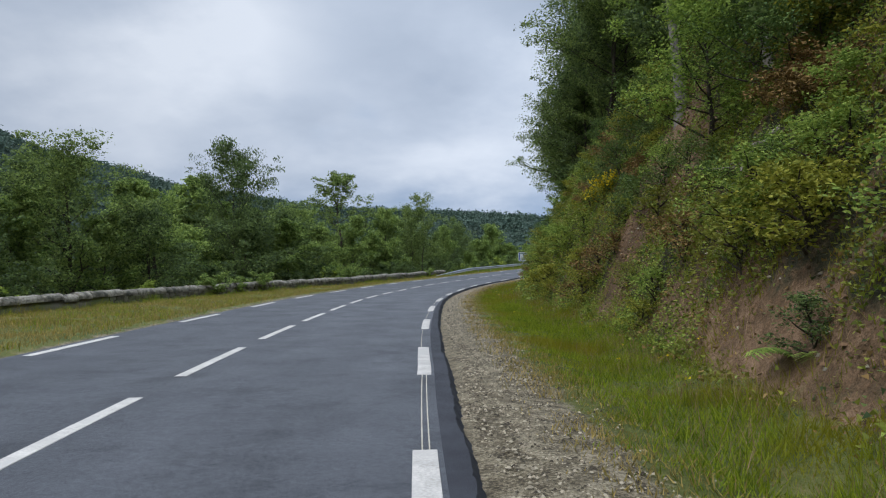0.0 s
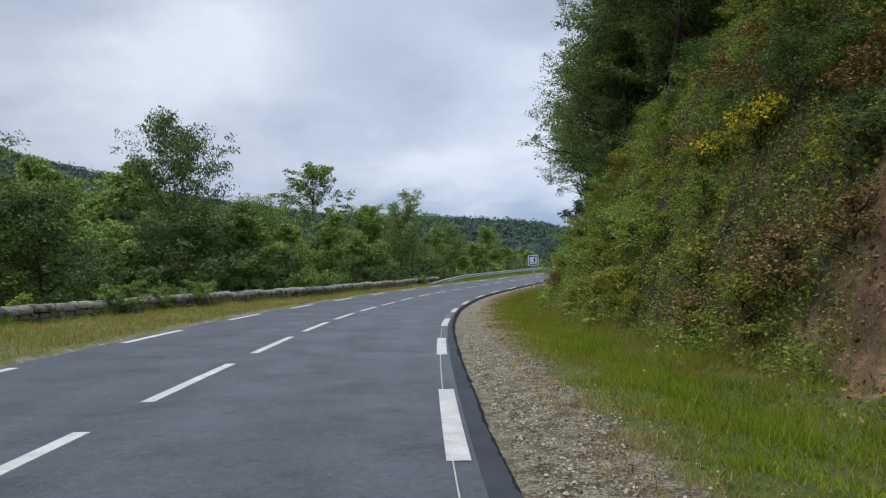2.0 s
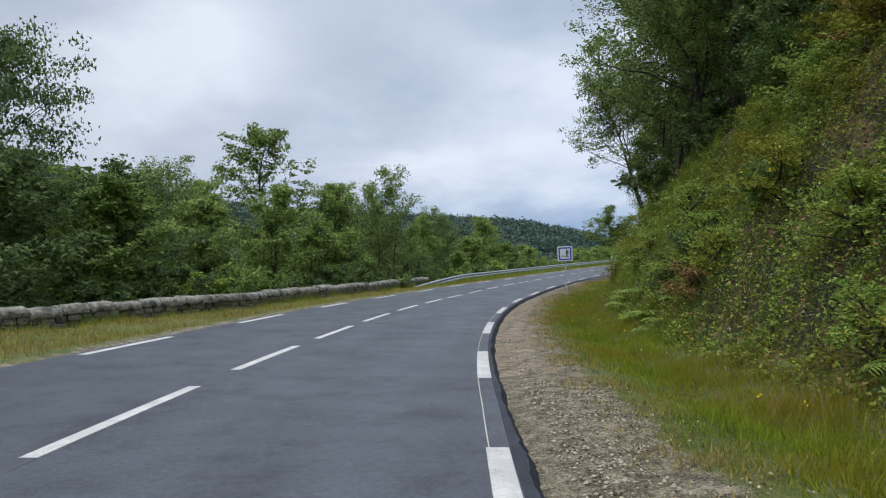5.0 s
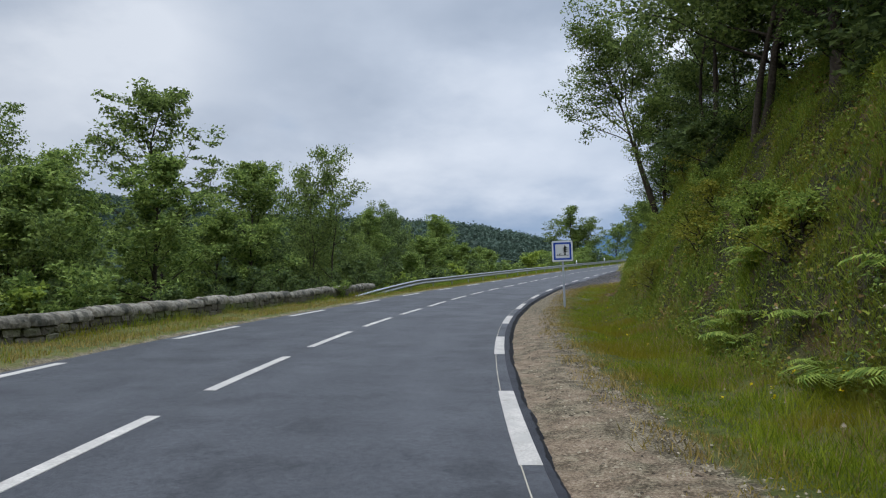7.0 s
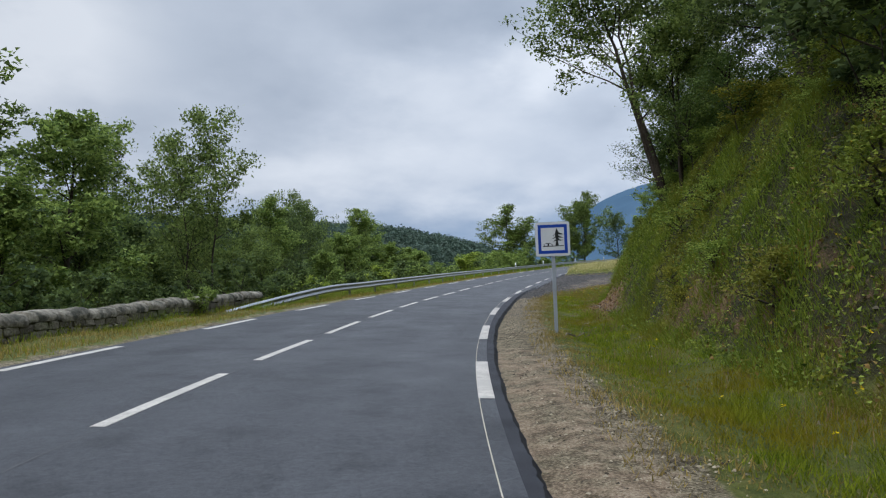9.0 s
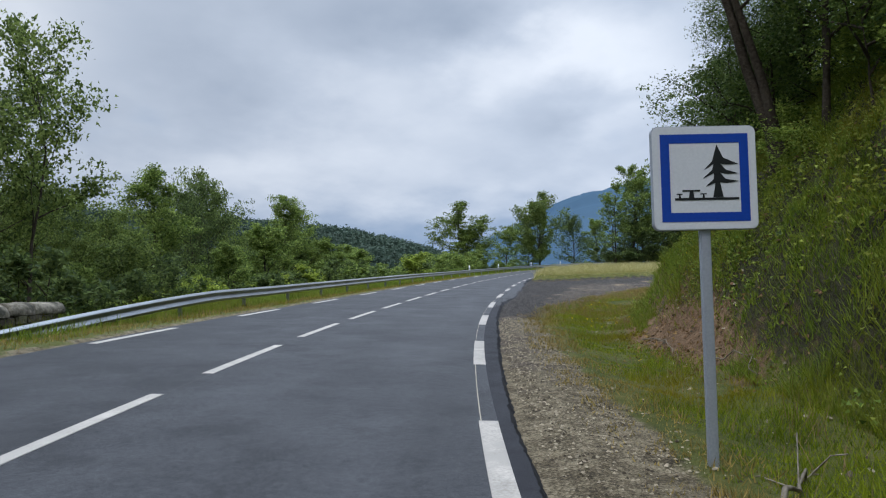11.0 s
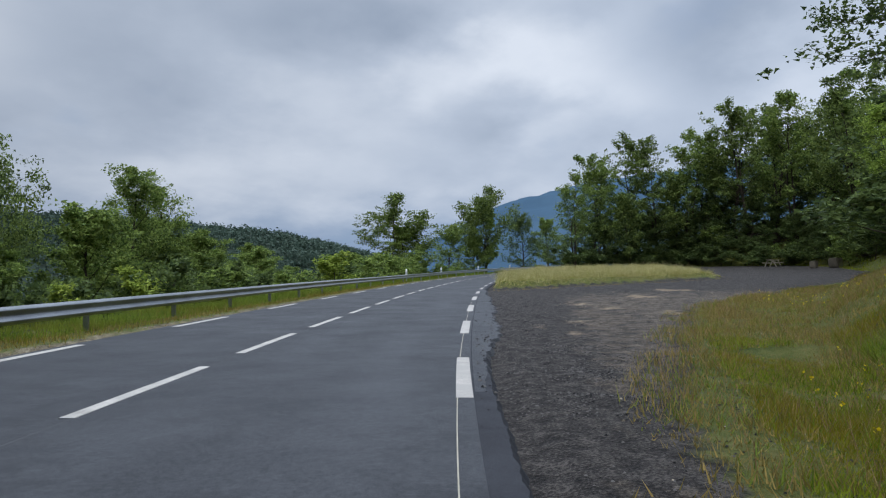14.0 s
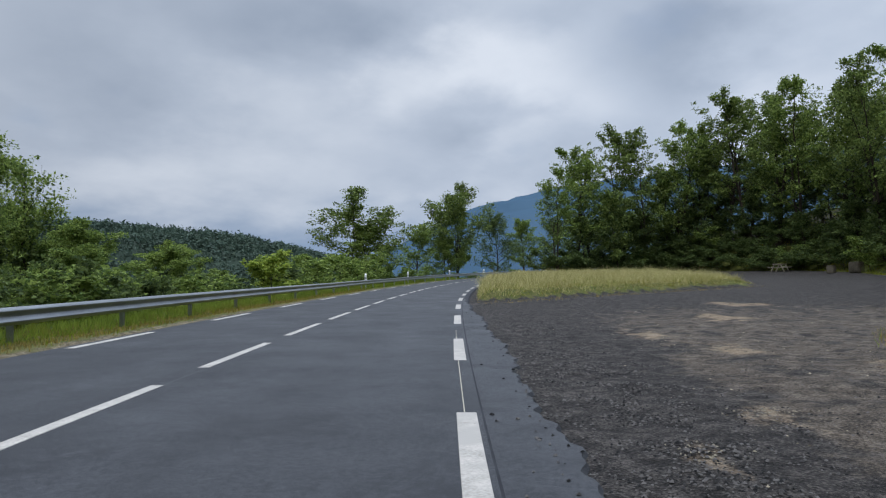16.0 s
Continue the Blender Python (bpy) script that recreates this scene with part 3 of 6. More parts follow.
# ---------------------------------------------------------------- road and markings
def road_coords(me, s, l):
    """Stores the distance along and across the road on the mesh, for the asphalt's streaks."""
    for name, v in (("along", s), ("across", l)):
        me.attributes.new(name, "FLOAT", "POINT").data.foreach_set("value", np.asarray(v, np.float32).ravel())
    return me


def build_road():
    road = thing("road", "worn blue-grey asphalt two-lane road curving right", "road", kind="structure")
    n = 290
    s = np.linspace(-60, 226, n)[:, None]
    r, q = lane(s)
    u = np.linspace(0, 1, 15)[None, :]
    l = np.concatenate([q - 0.22 + 0 * s, (q - 0.22) * (1 - u) + (r + 0.10) * u], 1)
    x, y = plan(s + 0 * l, l)
    z = road_z(s, l)
    z[:, 0] -= 0.12
    child("carriageway", road_coords(mesh_np("carriageway", np.stack([x, y, z], -1).reshape(-1, 3), grid_faces(n, 16)[:, ::-1], [ASPHALT]), s + 0 * l, l), road)
    # ragged dark strip of bitumen beyond the edge line
    n = 3200
    s = np.concatenate([np.linspace(-60, -6, 200), np.linspace(-5.96, 112, n - 400), np.linspace(112.2, 226, 200)])[:, None]
    r, q = lane(s)
    x0, y0 = plan(s, 0 * s)
    wide = np.interp(s, [0, 14, 24, 32, 37, 44, 50, 63, 70, 78], [0.25, 0.27, 0.225, 0.17, 0.15, 0.18, 0.20, 0.23, 0.36, 0.30])
    jag = 0.02 * wave(x0, y0, 1.5, 2.0) + 0.014 * wave(x0, y0, 6.0, 1.0) + 0.012 * wave(x0, y0, 17.0, 3.0)
    l = np.concatenate([r + 0.10, r + wide + jag, r + wide + 0.08 + jag], 1)
    x, y = plan(s + 0 * l, l)
    z = road_z(s, l) + np.array([[0.002, 0.0, -0.12]])
    child("asphalt_edge", mesh_np("asphalt_edge", np.stack([x, y, z], -1).reshape(-1, 3), grid_faces(n, 3)[:, ::-1], [ASPHALT_EDGE]), road, "black broken bitumen edge of the asphalt")
    # widened apron where the lay-by joins
    m = 420
    s = np.linspace(79.0, 112, m)[:, None]
    edge = 3.46 + 0.44 * smooth(78, 88, s) * smooth(113, 93, s) + 0.055 * (np.sin(s * 0.9) + 0.6 * np.sin(s * 2.9 + 1) + 0.5 * np.sin(s * 7.7) + 0.4 * np.sin(s * 17.3 + 2)) * smooth(78, 84, s)
    l = np.concatenate([0 * s + 3.37, 0.5 * (edge + 3.37), edge, edge + 0.06], 1)
    x, y = plan(s + 0 * l, l)
    z = road_z(s, l) + np.array([[0.004, 0.005, 0.004, -0.08]])
    child("apron", road_coords(mesh_np("apron", np.stack([x, y, z], -1).reshape(-1, 3), grid_faces(m, 4)[:, ::-1], [ASPHALT]), s + 0 * l, l), road)

    def dash(name, s0, s1, side, w):
        k = 7
        ss = np.linspace(s0, s1, k)[:, None]
        lc = 0 * ss if side == 0 else (lane(ss)[0] - 0.02 + 0.04 * smooth(22, 34, ss) - 0.045 * smooth(76, 86, ss) if side > 0 else lane(ss)[1])
        ll = lc + np.array([[-w / 2 - 0.002, -w / 2, w / 2, w / 2 + 0.002]])
        x, y = plan(ss + 0 * ll, ll + 0 * ss)
        z = road_z(ss, ll) + np.array([[0.0, 0.005, 0.005, 0.0]])
        child(name, mesh_np(name, np.stack([x, y, z], -1).reshape(-1, 3), grid_faces(k, 4)[:, ::-1], [PAINT]), road)

    # arc lengths along each painted line
    def along(arc, w):
        al = LINE_S - w * (LINE_T - LINE_T[20])
        return np.interp(arc, al, LINE_S)

    for i in range(-8, 46):
        a = 15.783 + 4.33 * i
        dash("centre_dash", a - 3.0, a, 0, 0.13)
    for i in range(-5, 30):
        a = 11.150 + 6.252 * i
        if a > 0:
            s0, s1 = along(a - 2.9, 3.252), along(a, 3.252)
        else:
            s0, s1 = a - 2.95, a
        dash("edge_dash", float(s0), float(s1), 1, 0.165)
    for i in range(-6, 31):
        a = 13.668 + 6.461 * i
        if a > 3:
            s0, s1 = along(a - 3.0, -2.991), along(a, -2.991)
        else:
            s0, s1 = a - 3.0, a
        dash("edge_dash", float(s0), float(s1), -1, 0.15)
    # thin setting-out line along the edge marking, and the joint between the two lanes
    for side, s0, s1 in ((-0.05, -10, 96), (0.0, -10, 9)):
        n = int((s1 - s0) * 2)
        s = np.linspace(s0, s1, n)[:, None]
        l = lane(s)[0] + side + 0.012 * np.sin(s * 0.31) + np.array([[-0.005, 0.005]])
        x, y = plan(s + 0 * l, l)
        child("setting_out_line", mesh_np("setting_out_line", np.stack([x, y, road_z(s, l) + 0.0035], -1).reshape(-1, 3), grid_faces(n, 2)[:, ::-1], [CORD]), road, "thin pale yellow setting-out line")
    child("lane_joint", strip("lane_joint", -10, 130, [(0.05, 0.003), (0.066, 0.003)], SEAM, 0.5), road)


build_road()


# ---------------------------------------------------------------- low stone wall above the valley
def build_wall():
    wall = thing("stone_wall", "low weathered stone parapet with rounded lichen-covered capping stones", "wall", kind="structure")
    rng = random.Random(5)

    def on_wall(s):
        return -float(np.interp(s, *WALL_L))

    # core, swept
    n = 130
    s = np.linspace(-25, 70.5, n)[:, None]
    w = np.interp(s, *WALL_L)
    off = np.array([[0.20, 0.19, 0.17, -0.17, -0.19, -0.2]])
    hh = np.array([[-0.5, 0.1, 0.33, 0.33, 0.1, -2.5]])
    l = -w + off
    x, y = plan(s + 0 * l, l)
    z = land(s, -w + 0.6) + hh + 0.03 * wave(x, y, 2.0, 3.0)
    child("wall_core", mesh_np("wall_core", np.stack([x, y, z], -1).reshape(-1, 3), grid_faces(n, 6), [STONE], smooth_shade=True), wall)
    # stones: a few shared shapes
    caps, blocks = [], []
    for k in range(7):
        bm = bmesh.new()
        ln = (0.74, 0.86, 0.95, 0.8, 0.9, 0.7, 1.0)[k]
        prof = [(0.25, 0.0), (0.27, 0.09), (0.215, 0.19), (0.10, 0.245), (-0.10, 0.245), (-0.215, 0.19), (-0.27, 0.09), (-0.25, 0.0)]
        rows = []
        for j, u in enumerate((-0.5, -0.46, -0.2, 0.1, 0.36, 0.46, 0.5)):
            q = 0.93 if j in (0, 6) else 1.0
            rows.append([bm.verts.new((u * ln, p[0] * q * rng.uniform(0.95, 1.05), p[1] * q * rng.uniform(0.92, 1.08))) for p in prof])
        for a, b in zip(rows, rows[1:]):
            for i in range(7):
                bm.faces.new((a[i], a[i + 1], b[i + 1], b[i]))
        bm.faces.new(rows[0][::-1]); bm.faces.new(rows[-1])
        caps.append((ln, bm_mesh("cap_stone", bm, STONE_CAP, True)))
    for k in range(6):
        bm = bmesh.new()
        bmesh.ops.create_cube(bm, size=1.0)
        bmesh.ops.bevel(bm, geom=bm.edges[:], offset=0.14, segments=1, affect="EDGES")
        ln, ht = rng.uniform(0.28, 0.5), rng.uniform(0.15, 0.2)
        for v in bm.verts:
            v.co = Vector((v.co.x * ln + rng.uniform(-0.02, 0.02), v.co.y * 0.12 + rng.uniform(-0.012, 0.012), v.co.z * ht + rng.uniform(-0.012, 0.012)))
        blocks.append((ln, bm_mesh("wall_block", bm, STONE)))

    def put(name, me, s, dl, z, tilt=0.0):
        lw = on_wall(s)
        e = 0.4
        xa, ya = plan(s - e, on_wall(s - e)); xb, yb = plan(s + e, on_wall(s + e))
        x, y = plan(s, lw + dl)
        ob = child(name, me, wall)
        ob.matrix_basis = pose(float(x), float(y), z, rng.uniform(-4, 4), tilt + rng.uniform(-2.2, 2.2), math.degrees(math.atan2(yb - ya, xb - xa)) + rng.uniform(-1.5, 1.5))

    s = -24.0
    while s < 70:
        ln, me = caps[rng.randrange(7)]
        z0 = float(land(s + ln / 2, on_wall(s) + 0.6))
        put("cap_stone", me, s + ln / 2, 0, z0 + 0.31)
        s += ln - rng.uniform(0.0, 0.03)
    for row in range(2):
        s = 26.0 + 0.2 * row
        while s < 70:
            ln, me = blocks[rng.randrange(6)]
            z0 = float(land(s, on_wall(s) + 0.6))
            put("wall_block", me, s + ln / 2, 0.185, z0 + 0.05 + 0.18 * row)
            s += ln + rng.uniform(0.01, 0.04)


build_wall()


# ---------------------------------------------------------------- guard rail
def build_rail():
    rail = thing("guard_rail", "galvanised steel W-beam guard rail on posts along the verge", "guard rail", kind="structure")
    prof = [(0.0, 0.158), (0.03, 0.15), (0.074, 0.108), (0.083, 0.092), (0.074, 0.076), (0.014, 0.022), (0.006, 0.0), (0.014, -0.022), (0.074, -0.076), (0.083, -0.092), (0.074, -0.108), (0.03, -0.15), (0.0, -0.158)]

    def line(s):
        # pulled back and lowered at the anchored end
        u = np.clip((76.0 - s) / 9.0, 0, 1)
        return -4.45 - 0.75 * u ** 1.6, 0.60 - 0.52 * u ** 1.5

    s0 = 67.0
    while s0 < 205:
        s1 = s0 + 4.0
        n = 9
        s = np.linspace(s0, s1 + 0.16, n)[:, None]
        lc, hc = line(s)
        pl = np.array([[p[0] for p in prof]])
        ph = np.array([[p[1] for p in prof]])
        lift = 0.004 * ((s - s0) > 3.9)
        front = lc + pl + lift
        back = front - 0.006
        x, y = plan(s + 0 * front, front)
        xb, yb = plan(s + 0 * back, back)
        z = rise(s) - 0.05 + hc + ph
        v = np.concatenate([np.stack([x, y, z], -1).reshape(-1, 3), np.stack([xb, yb, z + 0 * xb], -1).reshape(-1, 3)])
        f = grid_faces(n, 13)[:, ::-1]
        child("beam", mesh_np("beam", v, np.concatenate([f, f[:, ::-1] + n * 13]), [ZINC], smooth_shade=True), rail)
        s0 = s1
    bm = bmesh.new()
    box(bm, -0.05, -0.03, -0.6, 0.05, -0.024, 0.66)
    box(bm, -0.05, -0.024, -0.6, -0.043, 0.03, 0.66)
    box(bm, 0.043, -0.024, -0.6, 0.05, 0.03, 0.66)
    post = bm_mesh("post", bm, ZINC)
    bm = bmesh.new()
    box(bm, 0.05, -0.04, 0.46, 0.13, 0.04, 0.70)
    spacer = bm_mesh("spacer", bm, ZINC)
    for s in np.arange(70.0, 205, 4.0):
        lc, hc = line(s)
        x, y = plan(s, lc - 0.14)
        p = child("post", post, rail)
        p.matrix_basis = pose(float(x), float(y), float(rise(s)) - 0.05 + float(hc) - 0.62, 0, 0, -math.degrees(float(heading(s))))
        child("spacer", spacer, p)


build_rail()


def delineator(s, l, h=1.0):
    at_x, at_y = plan(s, l)
    ob = thing("delineator_post", "white plastic roadside delineator post with a grey reflector band", "road post", "delineator posts", at=pose(float(at_x), float(at_y), float(land(s, l)) - 0.02, 0, 0, -math.degrees(float(heading(s)))))
    bm = bmesh.new()
    box(bm, -0.03, -0.03, -0.3, 0.03, 0.03, 0.66)
    child("stake", bm_mesh("stake", bm, POLE), ob, "grey steel stake")
    bm = bmesh.new()
    bmesh.ops.create_cone(bm, cap_ends=True, segments=10, radius1=0.09, radius2=0.08, depth=h - 0.6)
    bmesh.ops.translate(bm, verts=bm.verts[:], vec=(0, 0, h / 2 + 0.3))
    for v in bm.verts:
        if v.co.z > h * 0.9:
            v.co.z += 0.10 * (0.5 + v.co.y / 0.15)
        v.co.y *= 0.8
    child("post_body", bm_mesh("post_body", bm, POST_WHITE, False), ob)
    bm = bmesh.new()
    bmesh.ops.create_cone(bm, cap_ends=False, segments=10, radius1=0.089, radius2=0.087, depth=0.10)
    bmesh.ops.translate(bm, verts=bm.verts[:], vec=(0, 0, h * 0.78))
    for v in bm.verts:
        v.co.y *= 0.82
    child("reflector_band", bm_mesh("reflector_band", bm, POLE), ob)


for s in (132.2, 148.0, 164.0, 177.0):
    delineator(s, -4.75, 1.1)


# ---------------------------------------------------------------- picnic sign
def build_sign():
    s, l = 61.52, 4.826
    x, y = plan(s, l)
    z = float(land(s, l))
    ob = thing("road_sign", "square white and blue picnic sign on a grey steel post", "road sign", at=pose(float(x), float(y), z, 0, 0, -22.6))
    half, zc = 0.372, 2.0 + float(road_z(s, l)) - z

    def rounded(h, r, d0, d1):
        bm = bmesh.new()
        ring = []
        for cx, cz, a0 in ((h - r, h - r, 0), (-h + r, h - r, 90), (-h + r, -h + r, 180), (h - r, -h + r, 270)):
            for k in range(6):
                a = radians(a0 + 18 * k)
                ring.append((cx + r * math.cos(a), cz + r * math.sin(a)))
        a = [bm.verts.new((u, d0, v + zc)) for u, v in ring]
        b = [bm.verts.new((u, d1, v + zc)) for u, v in ring]
        bm.faces.new(a[::-1]) if d0 > d1 else bm.faces.new(a)
        bm.faces.new(b) if d0 > d1 else bm.faces.new(b[::-1])
        for i in range(len(ring)):
            j = (i + 1) % len(ring)
            bm.faces.new((a[i], a[j], b[j], b[i]))
        bmesh.ops.recalc_face_normals(bm, faces=bm.faces[:])
        return bm

    panel = child("panel", bm_mesh("panel", rounded(half, 0.045, -0.045, -0.02), SIGN_WHITE), ob)
    # folded rim round the back
    child("rim", bm_mesh("rim", rounded(half + 0.006, 0.05, -0.038, 0.004), POLE), panel, "grey folded aluminium rim")
    bm = bmesh.new()
    o, i, d = 0.318, 0.252, -0.0475
    for a in ((-o, i, o, o), (-o, -o, o, -i), (-o, -i, -i, i), (i, -i, o, i)):
        vs = [bm.verts.new((p, d, q + zc)) for p, q in ((a[0], a[1]), (a[2], a[1]), (a[2], a[3]), (a[0], a[3]))]
        bm.faces.new(vs)
    bmesh.ops.remove_doubles(bm, verts=bm.verts[:], dist=0.0005)
    child("blue_border", bm_mesh("blue_border", bm, SIGN_BLUE), panel, "blue square border")

    def flat(polys, name, grow):
        bm = bmesh.new()
        for poly in polys:
            bm.faces.new([bm.verts.new((0.01 + (u - 0.01) * grow, -0.0480, -0.155 + (v + 0.155) * grow + zc)) for u, v in poly])
        return bm_mesh(name, bm, SIGN_BLACK)

    # conifer in tiers
    tx = 0.072
    tree = [[(tx - 0.028, -0.145), (tx + 0.030, -0.145), (tx + 0.010, -0.05), (tx - 0.010, -0.05)],
            [(tx - 0.078, 0.005), (tx - 0.028, 0.055), (tx, 0.150), (tx + 0.034, 0.075), (tx + 0.118, 0.037), (tx + 0.05, 0.035), (tx + 0.02, 0.04), (tx - 0.02, 0.04)],
            [(tx - 0.085, -0.043), (tx - 0.03, 0.005), (tx - 0.02, 0.04), (tx + 0.02, 0.04), (tx + 0.045, 0.008), (tx + 0.118, -0.015), (tx + 0.05, -0.018), (tx + 0.015, -0.01), (tx - 0.02, -0.012)],
            [(tx - 0.07, -0.088), (tx - 0.022, -0.045), (tx - 0.02, -0.012), (tx + 0.015, -0.01), (tx + 0.045, -0.045), (tx + 0.118, -0.058), (tx + 0.05, -0.068), (tx, -0.062)]]
    child("conifer_symbol", flat(tree, "conifer_symbol", 1.3), panel, "black conifer symbol")
    table = [[(-0.206, -0.162), (0.225, -0.162), (0.225, -0.146), (-0.206, -0.146)],
             [(-0.155, -0.103), (-0.035, -0.103), (-0.035, -0.092), (-0.155, -0.092)], [(-0.112, -0.146), (-0.076, -0.146), (-0.082, -0.103), (-0.106, -0.103)],
             [(-0.195, -0.124), (-0.155, -0.124), (-0.155, -0.116), (-0.195, -0.116)], [(-0.182, -0.146), (-0.166, -0.146), (-0.170, -0.124), (-0.178, -0.124)],
             [(-0.035, -0.124), (0.008, -0.124), (0.008, -0.116), (-0.035, -0.116)], [(-0.022, -0.146), (-0.004, -0.146), (-0.009, -0.124), (-0.017, -0.124)]]
    child("table_symbol", flat(table, "table_symbol", 1.07), panel, "black picnic table symbol")
    bm = bmesh.new()
    vs = box(bm, -0.04, -0.016, -0.4, 0.04, 0.024, zc + half + 0.012)
    bmesh.ops.bevel(bm, geom=[e for e in bm.edges if abs(e.verts[0].co.z - e.verts[1].co.z) > 1], offset=0.01, segments=2, affect="EDGES")
    child("post", bm_mesh("post", bm, POLE), ob, "grey rectangular steel post")
    for dz in (-0.2, 0.2):
        bm = bmesh.new()
        box(bm, -0.06, 0.024, zc + dz - 0.02, 0.06, 0.03, zc + dz + 0.02)
        child("clamp", bm_mesh("clamp", bm, POLE), ob)


build_sign()


# ---------------------------------------------------------------- picnic place beside the lay-by
def picnic_table(s, l, turn):
    x, y = plan(s, l)
    ob = thing("picnic_table", "pale weathered wooden picnic table with two benches on grass", "picnic table", at=pose(float(x), float(y), float(land(s, l)), 0, 0, turn))
    for k in range(4):
        bm = bmesh.new()
        box(bm, -0.9, -0.36 + k * 0.185, 0.71, 0.9, -0.36 + k * 0.185 + 0.165, 0.76)
        child("top_plank", bm_mesh("top_plank", bm, WOOD), ob)
    for sgn in (-1, 1):
        bm = bmesh.new()
        box(bm, -0.9, sgn * 0.72 - 0.13, 0.42, 0.9, sgn * 0.72 + 0.13, 0.47)
        child("bench", bm_mesh("bench", bm, WOOD), ob)
        bm = bmesh.new()
        box(bm, sgn * 0.6 - 0.05, -0.85, 0.36, sgn * 0.6 + 0.05, 0.85, 0.42)
        box(bm, sgn * 0.6 - 0.05, -0.36, 0.64, sgn * 0.6 + 0.05, 0.36, 0.71)
        child("cross_beam", bm_mesh("cross_beam", bm, WOOD), ob)
        for side in (-1, 1):
            bm = bmesh.new()
            vs = box(bm, sgn * 0.6 - 0.05, side * 0.3 - 0.05, -0.05, sgn * 0.6 + 0.05, side * 0.3 + 0.05, 0.70)
            for v in vs:
                if v.co.z < 0.3:
                    v.co.y += side * 0.35
            child("leg", bm_mesh("leg", bm, WOOD), ob)


picnic_table(160.0, 31.0, 12)


def stone_block(s, l, w, h, seed, label):
    rng = random.Random(seed)
    x, y = plan(s, l)
    bm = bmesh.new()
    bmesh.ops.create_cube(bm, size=1.0)
    bmesh.ops.bevel(bm, geom=bm.edges[:], offset=0.09, segments=2, affect="EDGES")
    bmesh.ops.subdivide_edges(bm, edges=bm.edges[:], cuts=1)
    for v in bm.verts:
        v.co = Vector((v.co.x * w + rng.uniform(-0.02, 0.02), v.co.y * w * 0.7 + rng.uniform(-0.02, 0.02), (v.co.z + 0.45) * h + rng.uniform(-0.02, 0.02)))
    ob = new("stone_block", bm_mesh("stone_block", bm, STONE))
    ob.matrix_basis = pose(float(x), float(y), float(land(s, l)), 0, 0, rng.uniform(0, 60))
    tagged(ob, label, "stone block")


stone_block(150.0, 33.6, 0.85, 0.72, 1, "rounded brown boulder at the edge of the picnic place")
stone_block(149.0, 35.4, 1.25, 1.0, 2, "squared pale stone block beside the boulder")


# ---------------------------------------------------------------- plants
def tube(path, radii, n=6):
    path = np.asarray(path, float)
    d = np.gradient(path, axis=0)
    d /= np.linalg.norm(d, axis=1)[:, None] + 1e-9
    ref = np.where(np.abs(d[:, 2:3]) > 0.9, np.array([[1.0, 0, 0]]), np.array([[0, 0, 1.0]]))
    u = np.cross(d, ref); u /= np.linalg.norm(u, axis=1)[:, None] + 1e-9
    v = np.cross(d, u)
    a = np.linspace(0, 2 * np.pi, n, endpoint=False)
    ring = path[:, None, :] + np.asarray(radii)[:, None, None] * (np.cos(a)[None, :, None] * u[:, None, :] + np.sin(a)[None, :, None] * v[:, None, :])
    f = []
    for i in range(len(path) - 1):
        for k in range(n):
            f.append((i * n + k, i * n + (k + 1) % n, (i + 1) * n + (k + 1) % n, (i + 1) * n + k))
    return ring.reshape(-1, 3), np.array(f)


def join_parts(parts):
    vs, fs, o = [], [], 0
    for v, f in parts:
        vs.append(v); fs.append(f + o); o += len(v)
    return np.concatenate(vs), np.concatenate(fs)


def leaves_at(rng, centres, size, droop=0.35, aspect=1.7):
    """One bent leaf (two triangles as a folded quad) at each centre."""
    n = len(centres)
    ax = rng.normal(size=(n, 3)); ax[:, 2] *= droop
    ax /= np.linalg.norm(ax, axis=1)[:, None]
    nr = rng.normal(size=(n, 3)); nr[:, 2] += 0.8
    sd = np.cross(ax, nr); sd /= np.linalg.norm(sd, axis=1)[:, None] + 1e-9
    sz = size * rng.uniform(0.6, 1.35, size=(n, 1))
    tip, side = ax * sz * aspect * 0.5, sd * sz * 0.5
    v = np.stack([centres - tip, centres + side, centres + tip, centres - side], 1).reshape(-1, 3)
    return v, np.arange(4 * n).reshape(n, 4)


def leaves_small(rng, centres, size, level=0.6, kite=False):
    """One pointed leaf at each centre, triangular or kite-shaped and folded; level: 1 any way up, less: lying flatter."""
    n = len(centres)
    a, b = rng.normal(size=(n, 3)), rng.normal(size=(n, 3))
    a[:, 2] *= level
    b[:, 2] *= level
    a /= np.linalg.norm(a, axis=1)[:, None]
    b -= a * (a * b).sum(1)[:, None]
    b /= np.linalg.norm(b, axis=1)[:, None] + 1e-9
    sz = size * rng.uniform(0.6, 1.4, (n, 1))
    if kite:
        fold = np.cross(a, b) * sz * 0.12
        v = np.stack([centres - a * sz * 0.7, centres + b * sz * 0.42 + fold, centres + a * sz * 0.9, centres - b * sz * 0.42 + fold], 1).reshape(-1, 3)
        return v, np.arange(4 * n).reshape(n, 4)
    v = np.stack([centres - b * sz * 0.5, centres + b * sz * 0.5, centres + a * sz * 1.3], 1).reshape(-1, 3)
    return v, np.arange(3 * n).reshape(n, 3)


